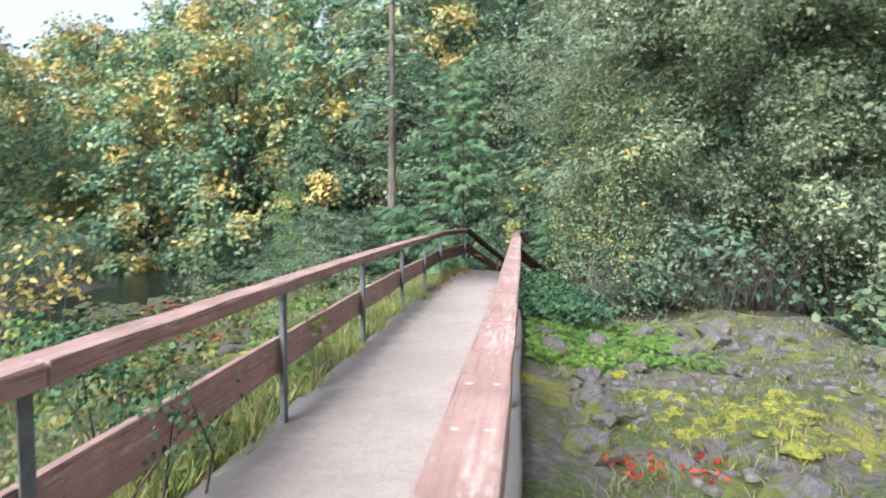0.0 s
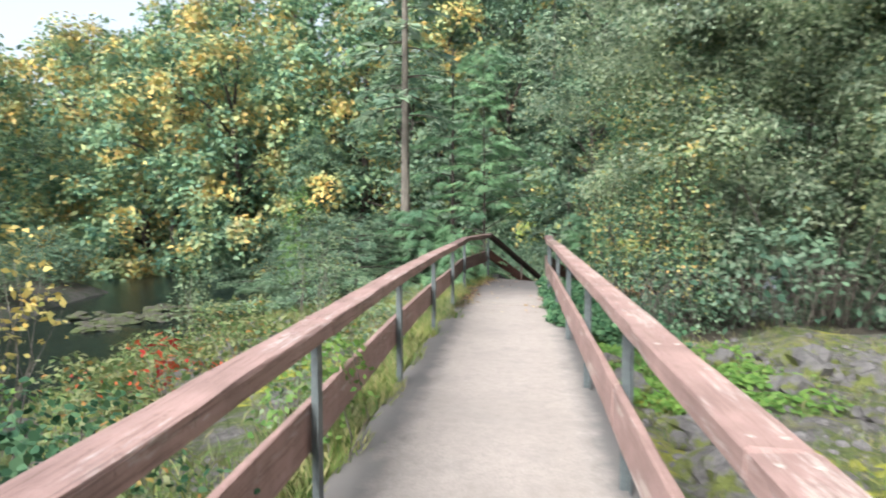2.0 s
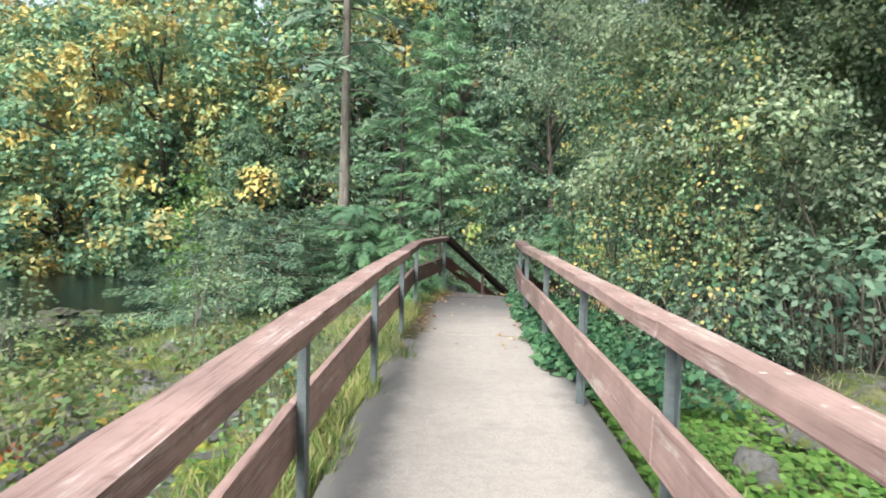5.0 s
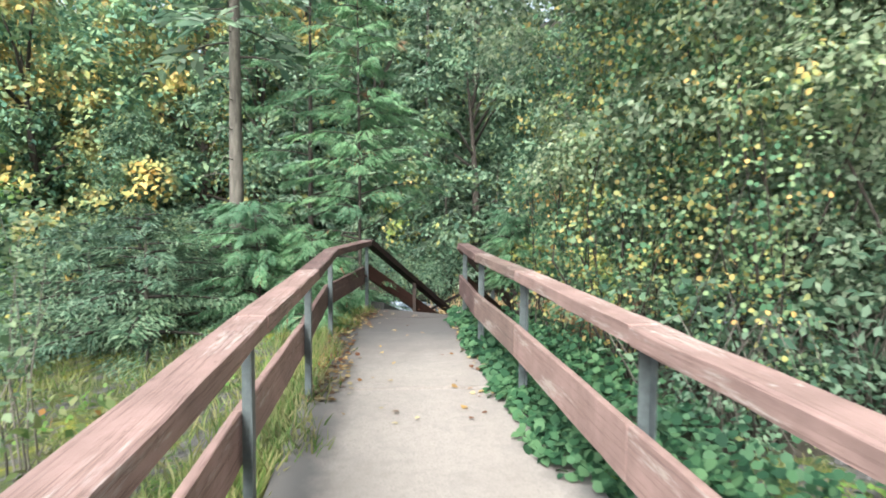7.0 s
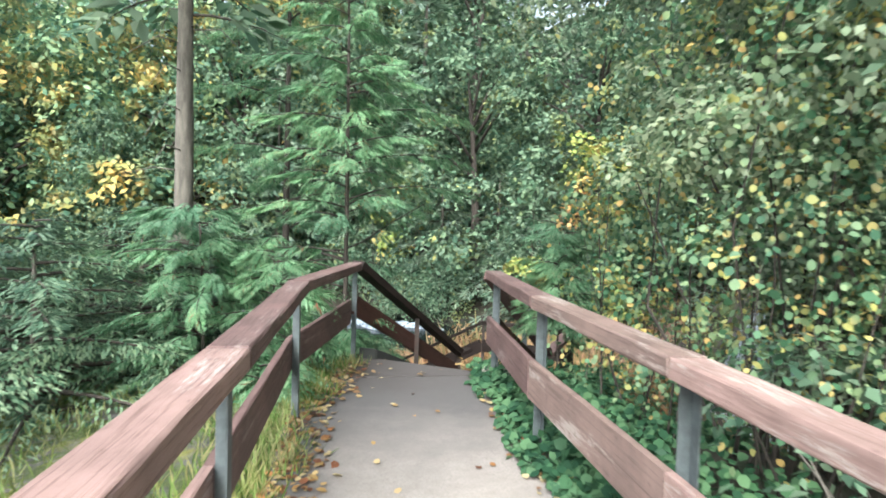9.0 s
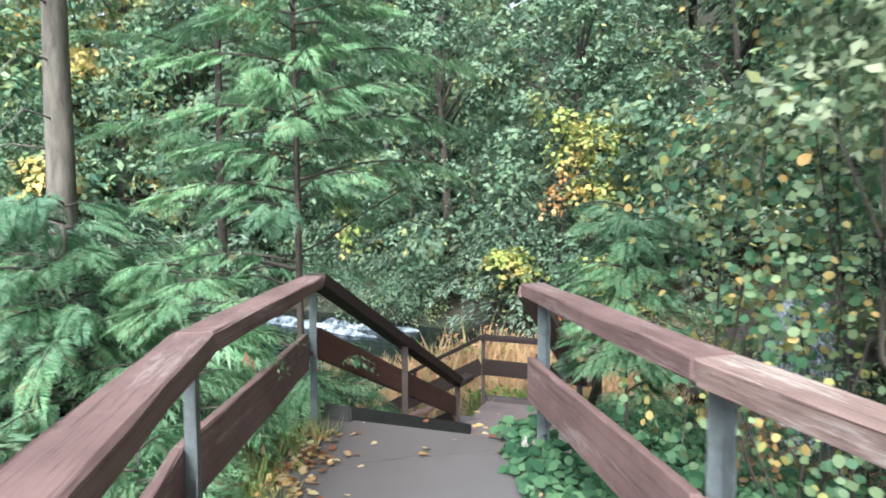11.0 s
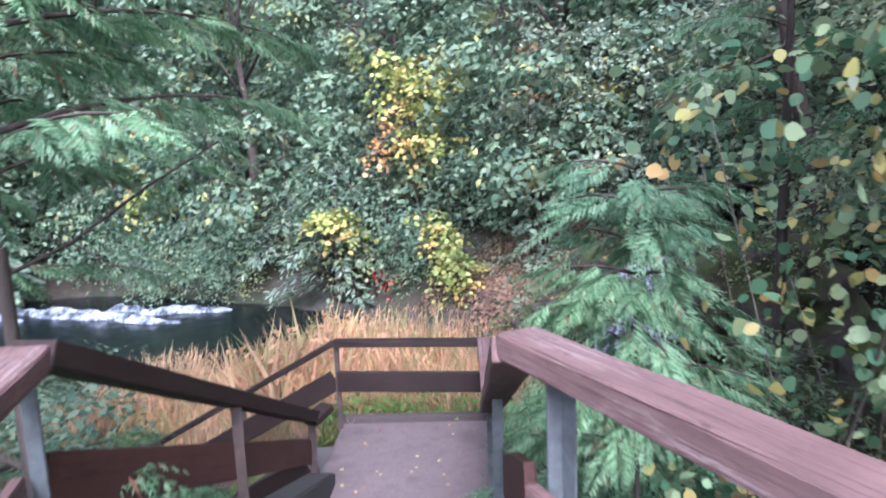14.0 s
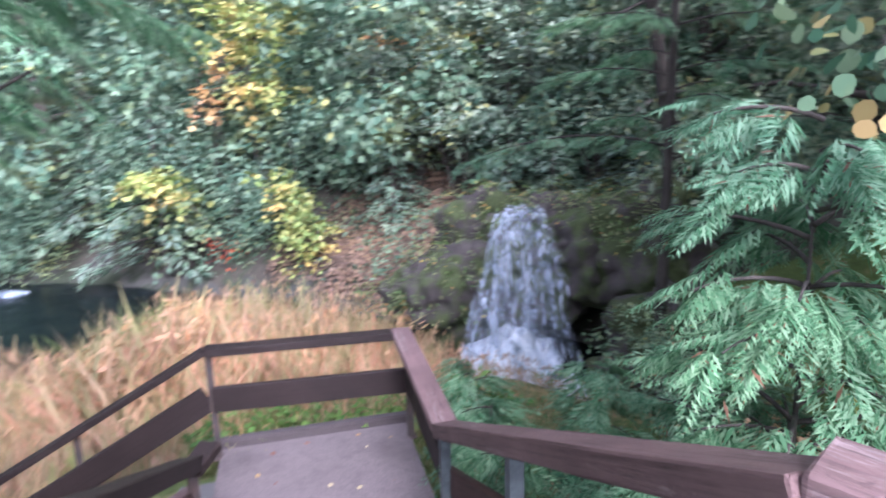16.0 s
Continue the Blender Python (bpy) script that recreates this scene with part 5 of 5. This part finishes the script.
for k, (x, y, r, h) in enumerate(((-5.2, 7.2, 0.8, 1.6), (-4.6, 5.0, 0.9, 2.3), (-6.6, 6.6, 1.0, 2.8))):
    shrub("yellow_shrub", "straggling shrub with yellow and orange leaves on bare twigs", 90 + k, YELLOW_LEAF if k % 2 else MAPLE_GOLD, (x, y, ground_z(x, y)), [(0, 0, h * 0.5, r * 0.7, r * 0.7, h * 0.3), (0.2, 0.3, h, r * 0.8, r * 0.8, h * 0.35)], 60, 6, 0.22, 0.10, stems=22, stem_r=0.010, group="bank shrubs")


def fern_quads(g, spots, size):
    out = []
    for x, y, z in spots:
        for i in range(9):
            Q = frond(g, size * g.uniform(0.7, 1.1), 9, size * 0.28)
            m = np.array(pose(0, 0, 0, 0, g.uniform(-45, -15), i * 40 + g.uniform(-15, 15)))[:3, :3]
            out.append(Q.reshape(-1, 3) @ m.T + np.array((x, y, z)))
    return np.concatenate(out).reshape(-1, 4, 3)


g = np.random.default_rng(6)
for x, y, s in ((-1.28, 7.2, 0.45), (-1.18, 8.4, 0.5), (-1.5, 7.9, 0.5), (-1.35, 6.5, 0.4), (3.8, 17.4, 0.6), (2.2, 20.3, 0.5), (-4.9, 11.6, 0.6), (-1.2, 10.2, 0.4)):
    fern = thing("fern", "bright green fern clump", "fern", (x, y, ground_z(x, y)), "ferns")
    part("frond", poly_mesh("frond", fern_quads(g, [(0, 0, 0.02)], s)), BRIGHT, fern)


# ---- rocks, moss and water ----
def lump(seed, rough, flat, detail=3):
    bm = bmesh.new()
    bmesh.ops.create_icosphere(bm, subdivisions=detail, radius=1)
    off = Vector((seed * 7.3, seed * 3.1, seed))
    for v in bm.verts:
        n = noise.noise(v.co * 1.1 + off) * rough + noise.noise(v.co * 2.7 + off) * rough * 0.55 + noise.noise(v.co * 6 + off) * rough * 0.25
        v.co *= 1 + n
        v.co.z *= flat
    me = bpy.data.meshes.new("stone")
    bm.to_mesh(me)
    bm.free()
    return me


BOULDERS = [lump(i + 40, 0.46, 0.85, 5) for i in range(4)]
for me in BOULDERS:
    for p in me.polygons:
        p.use_smooth = True
STONES = [lump(i, 0.75, 0.62) for i in range(5)]
CUSHIONS = [lump(i + 20, 0.55, 0.34, 4) for i in range(3)]
for me in CUSHIONS:
    for p in me.polygons:
        p.use_smooth = True


def rock(x, y, r, k, mat, name="rock", label="grey lichen-covered rock bedded in moss", sink=0.25, group="rocks", turn=None):
    me = CUSHIONS[k % 3] if name == "moss_cushion" else BOULDERS[k % 4] if name == "boulder" else STONES[k % 5]
    key = me.name + mat.name
    if key not in rock_meshes:
        rock_meshes[key] = me.copy()
        rock_meshes[key].materials.append(mat)
    ob = new(name, rock_meshes[key])
    ob.matrix_basis = pose(x, y, ground_z(x, y) + r * (0.3 - sink), 0, 0, k * 77 if turn is None else turn) @ Matrix.Diagonal((r, r * 0.85, r, 1))
    return tagged(ob, label, "rock" if name != "moss_cushion" else "moss", group)


rock_meshes = {}
g = np.random.default_rng(7)
for k, (x, y, r) in enumerate(((2.95, 7.65, 0.26), (3.5, 8.5, 0.38), (3.95, 8.3, 0.30), (2.7, 8.9, 0.22), (4.5, 8.8, 0.30), (3.2, 7.0, 0.16), (1.5, 6.4, 0.24), (1.35, 5.5, 0.28), (1.9, 8.1, 0.22), (4.6, 6.3, 0.34), (4.2, 4.9, 0.36), (3.5, 3.9, 0.30), (2.3, 3.9, 0.22), (1.3, 7.5, 0.22), (1.25, 8.3, 0.18), (2.1, 6.9, 0.14), (5.0, 7.4, 0.25), (1.2, 4.6, 0.2))):
    rock(x, y, r, k, ROCK)
for k in range(26):
    rock(g.uniform(1.2, 5.2), g.uniform(2.6, 9.6), g.uniform(0.06, 0.17), k, ROCK)
for k in range(16):
    rock(g.uniform(-3.6, -1.7), g.uniform(6.0, 11.0), g.uniform(0.08, 0.24), k, ROCK)
for k in range(12):
    rock(g.uniform(-6.0, -1.6), g.uniform(4.5, 13.5), g.uniform(0.07, 0.26), k, ROCK)
spots = [(g.normal(2.75, 0.42), g.normal(5.35, 0.42), g.uniform(0.05, 0.17)) for _ in range(64)] + [(g.normal(-3.0, 0.8), g.normal(8.4, 1.6), g.uniform(0.06, 0.22)) for _ in range(26)] + [(g.uniform(1.2, 2.6), g.uniform(6, 8.6), g.uniform(0.08, 0.2)) for _ in range(10)] + [(g.uniform(-3.5, -1.7), g.uniform(6.5, 11.0), g.uniform(0.10, 0.28)) for _ in range(30)] + [(-1.22, 4.0, 0.13), (-1.16, 5.0, 0.1)]
for k, (x, y, r) in enumerate(spots):
    rock(x, y, r, k, MOSS, "moss_cushion", "bright yellow-green moss cushion", 0.42, "moss cushions")
for k in range(34):
    t = g.uniform(0, 6.28)
    x, y = -14.8 + 2.6 * math.cos(t) * g.uniform(0, 1), 26.5 + 3.6 * math.sin(t) * g.uniform(0, 1)
    ob = rock(x, y, g.uniform(0.2, 0.6), k, ROCK_WET, "river_stone", "wet dark stone standing in the river", 0, "river stones")
    ob.location.z = -3.0
    ob.scale.z *= 0.45
for k, (x, y, z, r) in enumerate(((8.9, 22.4, -2.0, 1.15), (10.8, 19.6, -1.0, 1.3), (10.3, 21.4, -1.3, 1.25), (9.7, 18.4, -2.2, 1.1), (10.1, 22.5, -0.9, 0.95), (8.9, 18.9, -2.8, 0.5), (7.0, 21.8, -2.9, 0.35))):
    ob = rock(x, y, r, k, ROCK_WET, "boulder", "dark wet mossy boulder beside the waterfall", 0, "waterfall boulders")
    ob.location.z = z


def sheet(name, f, nu, nv, mat, label, category):
    V = [f(i / nu, j / nv) for j in range(nv + 1) for i in range(nu + 1)]
    F = [(j * (nu + 1) + i, j * (nu + 1) + i + 1, (j + 1) * (nu + 1) + i + 1, (j + 1) * (nu + 1) + i) for j in range(nv) for i in range(nu)]
    me = bpy.data.meshes.new(name)
    me.from_pydata(V, [], F)
    for p in me.polygons:
        p.use_smooth = True
    me.materials.append(mat)
    return tagged(new(name, me), label, category, kind="structure")


def strand(cx, top, wide, run, seed):
    """One strand of falling water, from the lip (v = 0) to the pool, ragged at its sides."""
    def f(u, v):
        rag = 0.50 * noise.noise(Vector((seed, v * 4, u * 1.5))) + 0.12 * noise.noise(Vector((seed + 5, v * 13, u * 3)))
        w = cx * (0.55 + 0.55 * v) + (u - 0.5) * wide * (0.40 + 1.25 * v ** 1.4) * (1 + rag) + 0.10 * rag
        n = 0.14 * noise.noise(Vector((u * 5 + seed, v * 2.5, 3))) + 0.10 * noise.noise(Vector((u * 14, v * 5, seed)))
        out = run * v ** 0.6 + n + 0.12 * (1 - 4 * (u - 0.5) ** 2)
        z = top + (-3.02 - top) * v ** 1.2 + 0.06 * math.sin(v * 9 + seed) * (1 - v)
        return (9.5 - 0.80 * out + 0.60 * w, 21.2 - 0.60 * out - 0.80 * w, z)
    return f


def foam_at(cx, cy, rx, ry, turn, z, amp):
    def f(u, v):
        t, r = 6.2832 * u, v * (1 + 0.35 * noise.noise(Vector((math.cos(6.2832 * u) * 1.7 + cx, math.sin(6.2832 * u) * 1.7, 2))))
        px, py = rx * r * math.cos(t), ry * r * math.sin(t)
        x, y = cx + px * math.cos(turn) - py * math.sin(turn), cy + px * math.sin(turn) + py * math.cos(turn)
        return (x, y, z + amp * (1 - v) ** 0.5 * (0.5 + noise.noise(Vector((x * 2.2, y * 2.2, 1))) + 0.5 * noise.noise(Vector((x * 6, y * 6, 1)))) - 0.03 * v)
    return f


for cx, top, wide, run, seed in ((-0.55, -0.40, 0.62, 1.40, 1), (-0.10, -0.22, 0.85, 1.55, 6), (0.55, -0.30, 0.75, 1.45, 3), (-0.42, -0.34, 0.16, 1.62, 8), (0.12, -0.20, 0.14, 1.75, 9), (0.62, -0.30, 0.12, 1.65, 2)):
    sheet("waterfall", strand(cx, top, wide, run, seed), 12, 26, FALL, "white strand of a waterfall over dark mossy rock", "waterfall")
for k, (x, y, z, r) in enumerate(((9.85, 21.4, -1.25, 0.95), (9.65, 20.85, -1.7, 0.9), (9.2, 21.9, -1.7, 0.85), (10.15, 20.4, -1.2, 0.95), (9.0, 20.95, -2.6, 0.55))):
    ob = rock(x, y, r, k + 2, ROCK_WET, "boulder", "dark wet rock behind the falling water", 0, "waterfall boulders")
    ob.location.z = z
gm = np.random.default_rng(48)
drape = crown_quads(gm, [(8.75, 22.3, -1.55, 1.0, 1.0, 0.75), (10.2, 22.5, -0.5, 1.0, 0.9, 0.6), (10.7, 19.7, -0.4, 1.3, 1.2, 0.7), (10.6, 21.3, -0.35, 0.9, 0.9, 0.4), (8.2, 23.0, -2.0, 0.8, 0.8, 0.5), (9.9, 21.3, -1.0, 1.0, 0.9, 0.9)], 900, 9, 0.24, 0.085, KITE, 0.7)
drape_moss = new("rock_moss", poly_mesh("rock_moss", drape))
drape_moss.data.materials.append(BANK_LEAF)
tagged(drape_moss, "olive moss and ferns draped over the wet rocks", "moss", kind="stuff")
sheet("foam", foam_at(8.25, 20.45, 1.15, 0.8, 0.6, -2.62, 0.60), 36, 10, FOAM, "bright churned foam under the falling water", "foam")
sheet("foam", foam_at(7.7, 20.0, 1.7, 1.2, 0.6, -2.95, 0.40), 40, 10, FOAM, "white foam at the foot of the waterfall", "foam")
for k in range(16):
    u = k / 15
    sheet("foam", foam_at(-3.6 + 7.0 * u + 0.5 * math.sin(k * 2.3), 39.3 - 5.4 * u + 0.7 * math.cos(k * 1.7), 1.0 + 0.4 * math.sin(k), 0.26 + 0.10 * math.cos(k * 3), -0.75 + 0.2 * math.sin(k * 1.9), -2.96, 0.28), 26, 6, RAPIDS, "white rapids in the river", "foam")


# rubble weathered out of the rocky ground
gr = np.random.default_rng(61)
RV, RF = [], []
for k in range(1500):
    x, y, r = gr.uniform(1.15, 5.6), gr.uniform(2.4, 10.4), 0.016 + 0.05 * gr.random() ** 2.5
    if math.hypot(x - 2.75, y - 5.35) < 0.75:
        continue
    ring = [gr.uniform(0.65, 1.15) for _ in range(6)]
    turn, z, n0 = gr.uniform(0, 6.28), ground_z(x, y), len(RV)
    for lift, grow in ((-0.3, 1.0), (0.22, 0.95), (0.5, 0.55)):
        RV += [(x + r * grow * ring[q] * math.cos(turn + q * 1.047), y + r * grow * ring[q] * math.sin(turn + q * 1.047), z + r * (lift + 0.2 * ring[(q + 2) % 6])) for q in range(6)]
    for lv in (0, 6):
        RF += [(n0 + lv + q, n0 + lv + (q + 1) % 6, n0 + lv + 6 + (q + 1) % 6, n0 + lv + 6 + q) for q in range(6)]
    RF.append(tuple(n0 + 12 + q for q in range(6)))
rubble_mesh = bpy.data.meshes.new("rubble")
rubble_mesh.from_pydata(RV, [], RF)
rubble_mesh.materials.append(ROCK)
tagged(new("rubble", rubble_mesh), "small grey rubble scattered over the mossy ground", "stones", kind="stuff")


# ---- ground cover ----
def stuff(name, Q, mat, label, category):
    ob = new(name, poly_mesh(name, Q))
    ob.data.materials.append(mat)
    return tagged(ob, label, category, kind="stuff")


def blades(g, X, Y, tall, wide=1.0, lean=0.35, z=None):
    n = len(X)
    P = np.stack((X, Y, height(X, Y) - 0.01 if z is None else z), 1)
    T = np.stack((g.normal(0, lean, n), g.normal(0, lean, n), np.ones(n)), 1)
    t = g.uniform(0, 6.2832, n)
    N = np.stack((np.cos(t), np.sin(t), 0.1 * np.ones(n)), 1)
    shape = BLADE * np.array((1, wide, 1.6))
    return leaves(g, P, N, tall, shape, 0.08, T)


g = np.random.default_rng(8)


def tufted(n, x0, x1, y0, y1, per, spread):
    cx, cy = g.uniform(x0, x1, n), g.uniform(y0, y1, n)
    return np.repeat(cx, per) + g.normal(0, spread, n * per), np.repeat(cy, per) + g.normal(0, spread, n * per)


Y = g.uniform(-1, 15.4, 15000)
X = np.array([left_edge(y) for y in Y]) - np.abs(g.normal(0, 0.30, len(Y))) + 0.02 + np.where(Y > 10.2, 0.20, 0) * g.uniform(0, 1, len(Y)) + 0.06 * np.sin(Y * 5)
stuff("grass", blades(g, X, Y, 0.20, 1.2, z=np.maximum(height(X, Y), np.where(X > -9, -0.10, -1))), GRASS, "fresh green grass along the path edge", "grass")
X, Y = tufted(1150, -7.5, -1.3, 1, 17, 14, 0.12)
keep = ~((X > -3.7) & (Y > 5.5) & (Y < 11.5)) | (np.arange(len(X)) // 14 % 3 == 0)
X, Y = X[keep], Y[keep]
stuff("grass", blades(g, X, Y, 0.20, 1.2, 0.55), BANK_GRASS, "rough olive grass on the bank", "grass")
X, Y = tufted(420, 1.1, 5.4, 2.5, 10.5, 14, 0.09)
stuff("grass", blades(g, X, Y, 0.13, 1.3, 0.5), GRASS, "short grass tufts between the rocks", "grass")
sx, wx = g.uniform(4.05, 14, 60000), g.uniform(-6, 8, 60000)
X, Y = STAIR_O[0] + sx * STAIR_D[0] + wx * STAIR_U[0], STAIR_O[1] + sx * STAIR_D[1] + wx * STAIR_U[1]
ok = (shore(X, Y) > 0.25) & ~far_side(X, Y) & (X < 7.6 - 0.25 * np.clip(22 - Y, 0, 6)) & (waves(X, Y, 0.9, 12) > -0.75)
stuff("tall_grass", blades(g, X[ok], Y[ok], np.interp(sx[ok], (4.05, 5, 6.5, 9), (0.32, 0.45, 0.72, 0.92)) * g.uniform(0.6, 1.25, ok.sum()) * np.clip((3.6 - wx[ok]) / 2.2, 0.35, 1), 0.7, 0.24), GOLD_GRASS, "tall dry golden grass on the meadow", "grass")
top = np.flatnonzero(ok)[::9]
P = np.stack((X[top], Y[top], height(X[top], Y[top]) + np.interp(sx[top], (4.05, 5, 6.5, 9), (0.34, 0.50, 0.80, 1.02)) * np.clip((3.6 - wx[top]) / 2.2, 0.35, 1)), 1)
stuff("seed_heads", leaves(g, P, g.normal(0, 1, (len(P), 3)), 0.10, KITE * np.array((1, 0.35, 1)), 0.3, np.tile((0.2, -0.1, 1.0), (len(P), 1))), SEED, "pale orange seed heads over the dry grass", "grass")
# taller weeds along the river side of the meadow
cs, cw = g.uniform(6.2, 10.5, 60), g.uniform(-2.3, -0.7, 60)
ks, kw = np.repeat(cs, 60) + g.normal(0, 0.16, 3600), np.repeat(cw, 60) + g.normal(0, 0.16, 3600)
X, Y = STAIR_O[0] + ks * STAIR_D[0] + kw * STAIR_U[0], STAIR_O[1] + ks * STAIR_D[1] + kw * STAIR_U[1]
tall = np.repeat(g.uniform(0.9, 1.5, 60), 60) * g.uniform(0.6, 1.1, 3600)
stuff("tall_grass", blades(g, X, Y, tall, 0.8, 0.20), GOLD_GRASS, "clumps of tall orange weeds at the river edge", "grass")
P = np.stack((X, Y, height(X, Y) + tall * g.uniform(0.5, 1.0, 3600)), 1)
stuff("seed_heads", leaves(g, P, g.normal(0, 1, (3600, 3)), 0.13, KITE * np.array((1, 0.6, 1)), 0.4, np.tile((0.3, -0.2, 0.4), (3600, 1))), SEED, "withered orange leaves on the tall weeds", "grass")
sx, wx = g.uniform(2.6, 4.9, 5000), g.choice((0, 1), 5000)
wx = np.where(wx > 0, g.uniform(1.46, 2.2, 5000), g.uniform(-0.3, 1.7, 5000))
sx = np.where(wx < 1.46, g.uniform(4.03, 4.7, 5000), sx)
X, Y = STAIR_O[0] + sx * STAIR_D[0] + wx * STAIR_U[0], STAIR_O[1] + sx * STAIR_D[1] + wx * STAIR_U[1]
stuff("grass", blades(g, X, Y, 0.30, 1.2, 0.5), GRASS, "green grass hanging round the landing", "grass")

Y = g.uniform(9.2, 15.0, 6500)
re = np.array([right_edge(y) for y in Y])
X = re - 0.29 + np.clip((10.2 - Y) * 0.28, 0, 0.42) + 0.05 * np.sin(Y * 4.3) + g.beta(1.2, 2.2, len(Y)) * 1.7
Z = np.maximum(height(X, Y), np.where(X < re, 0.0, -0.2)) + 0.02 + g.uniform(0, 0.26, len(Y)) * np.clip((X - re + 0.38) * 1.6, 0, 1)
Q = leaves(g, np.stack((X, Y, Z), 1), np.tile((-0.35, -0.25, 1.0), (len(Y), 1)), 0.075, ROUND, 0.45)
stuff("ivy", Q, IVY, "dark green ivy creeping over the path edge", "ivy")
X, Y = g.uniform(1.6, 4.2, 3500), g.uniform(14.6, 17.4, 3500)
Q = leaves(g, np.stack((X, Y, height(X, Y) + g.uniform(0, 0.25, len(X))), 1), np.tile((-0.3, -0.3, 1.0), (len(Y), 1)), 0.08, ROUND, 0.45)
sw = (X - STAIR_O[0]) * STAIR_U[0] + (Y - STAIR_O[1]) * STAIR_U[1]
stuff("ivy", Q[sw > 1.55], IVY, "dark green ivy on the slope beside the stair", "ivy")
Y = g.uniform(6.9, 9.9, 4600)
X = np.array([right_edge(y) for y in Y]) + 0.08 + g.beta(1, 1.6, len(Y)) * 2.2
Q = leaves(g, np.stack((X, Y, height(X, Y) + g.uniform(0.01, 0.10, len(Y))), 1), np.tile((0, -0.2, 1.0), (len(Y), 1)), 0.065, ROUND, 0.3)
stuff("ground_leaves", Q, BRIGHT, "bright green low leaves beside the path", "ground cover")
X, Y = g.uniform(-4.8, -1.15, 2600), g.uniform(3, 13, 2600)
keep = waves(X, Y, 1.3, 15) > 0.25
Q = leaves(g, np.stack((X, Y, height(X, Y) + g.uniform(0.02, 0.16, len(Y))), 1)[keep], np.tile((0, -0.2, 1.0), (keep.sum(), 1)), 0.05, ROUND, 0.4)
stuff("ground_leaves", Q, BRIGHT, "bright green low herbs on the bank", "ground cover")
sx, wx = g.uniform(4.05, 5.2, 1500), g.uniform(-0.3, 2.6, 1500)
X, Y = STAIR_O[0] + sx * STAIR_D[0] + wx * STAIR_U[0], STAIR_O[1] + sx * STAIR_D[1] + wx * STAIR_U[1]
Q = leaves(g, np.stack((X, Y, height(X, Y) + g.uniform(0.02, 0.40, len(Y))), 1), np.tile((0, -0.3, 1.0), (len(Y), 1)), 0.08, KITE, 0.5)
stuff("ground_leaves", Q, BRIGHT, "leafy green herbs behind the landing rail", "ground cover")
# fallen leaves
Y = np.concatenate((g.uniform(10.5, 15.6, 60), g.uniform(11.2, 15.3, 900)))
le, re = np.array([left_edge(y) for y in Y]), np.array([right_edge(y) for y in Y])
k = g.uniform(0, 1, len(Y))
edge = np.arange(len(Y)) >= 60
X = np.where(edge, np.where(k < 0.72, le + 0.02 + 0.42 * g.beta(1, 2.2, len(Y)), re - 0.05 - 0.32 * g.beta(1, 2, len(Y))), le + k * (re - le))
Q = leaves(g, np.stack((X, Y, 0.010 + 0.012 * g.uniform(0, 1, len(Y))), 1), np.tile((0, 0, 1.0), (len(Y), 1)), 0.055, ROUND, 0.16)
stuff("fallen_leaves", Q, LITTER, "brown and yellow fallen leaves on the path", "fallen leaves")
s, w = g.uniform(2.6, 3.95, 22), g.uniform(0.05, 1.4, 22)
Q = leaves(g, np.stack((STAIR_O[0] + s * STAIR_D[0] + w * STAIR_U[0], STAIR_O[1] + s * STAIR_D[1] + w * STAIR_U[1], np.full(22, LANDING_Z + 0.008)), 1), np.tile((0, 0, 1.0), (22, 1)), 0.04, ROUND, 0.12)
stuff("fallen_leaves", Q, LITTER, "few fallen leaves on the landing", "fallen leaves")

# leaf litter on the bank beside the waterfall
X, Y = g.uniform(8.6, 13.0, 9000), g.uniform(22.4, 28.6, 9000)
ok = (shore(X, Y) > 0.15) & far_side(X, Y) & (waves(X, Y, 0.8, 31) > -0.25)
X, Y = X[ok], Y[ok]
Q = leaves(g, np.stack((X, Y, height(X, Y) + g.uniform(0.01, 0.06, len(X))), 1), np.tile((-0.45, -0.3, 1.0), (len(X), 1)), 0.12, ROUND, 0.35)
stuff("fallen_leaves", Q, LITTER_DULL, "dull brown leaf litter on the steep bank", "fallen leaves")
X, Y = g.uniform(8.6, 14.0, 3500), g.uniform(22.4, 30.0, 3500)
ok = (shore(X, Y) > 0.3) & far_side(X, Y) & (waves(X, Y, 1.1, 33) > 0.05)
X, Y = X[ok], Y[ok]
Q = leaves(g, np.stack((X, Y, height(X, Y) + g.uniform(0.02, 0.35, len(X))), 1), np.tile((-0.4, -0.3, 1.0), (len(X), 1)), 0.13, KITE, 0.5)
stuff("ground_leaves", Q, DARK_GREEN, "green herbs scattered over the litter slope", "ground cover")
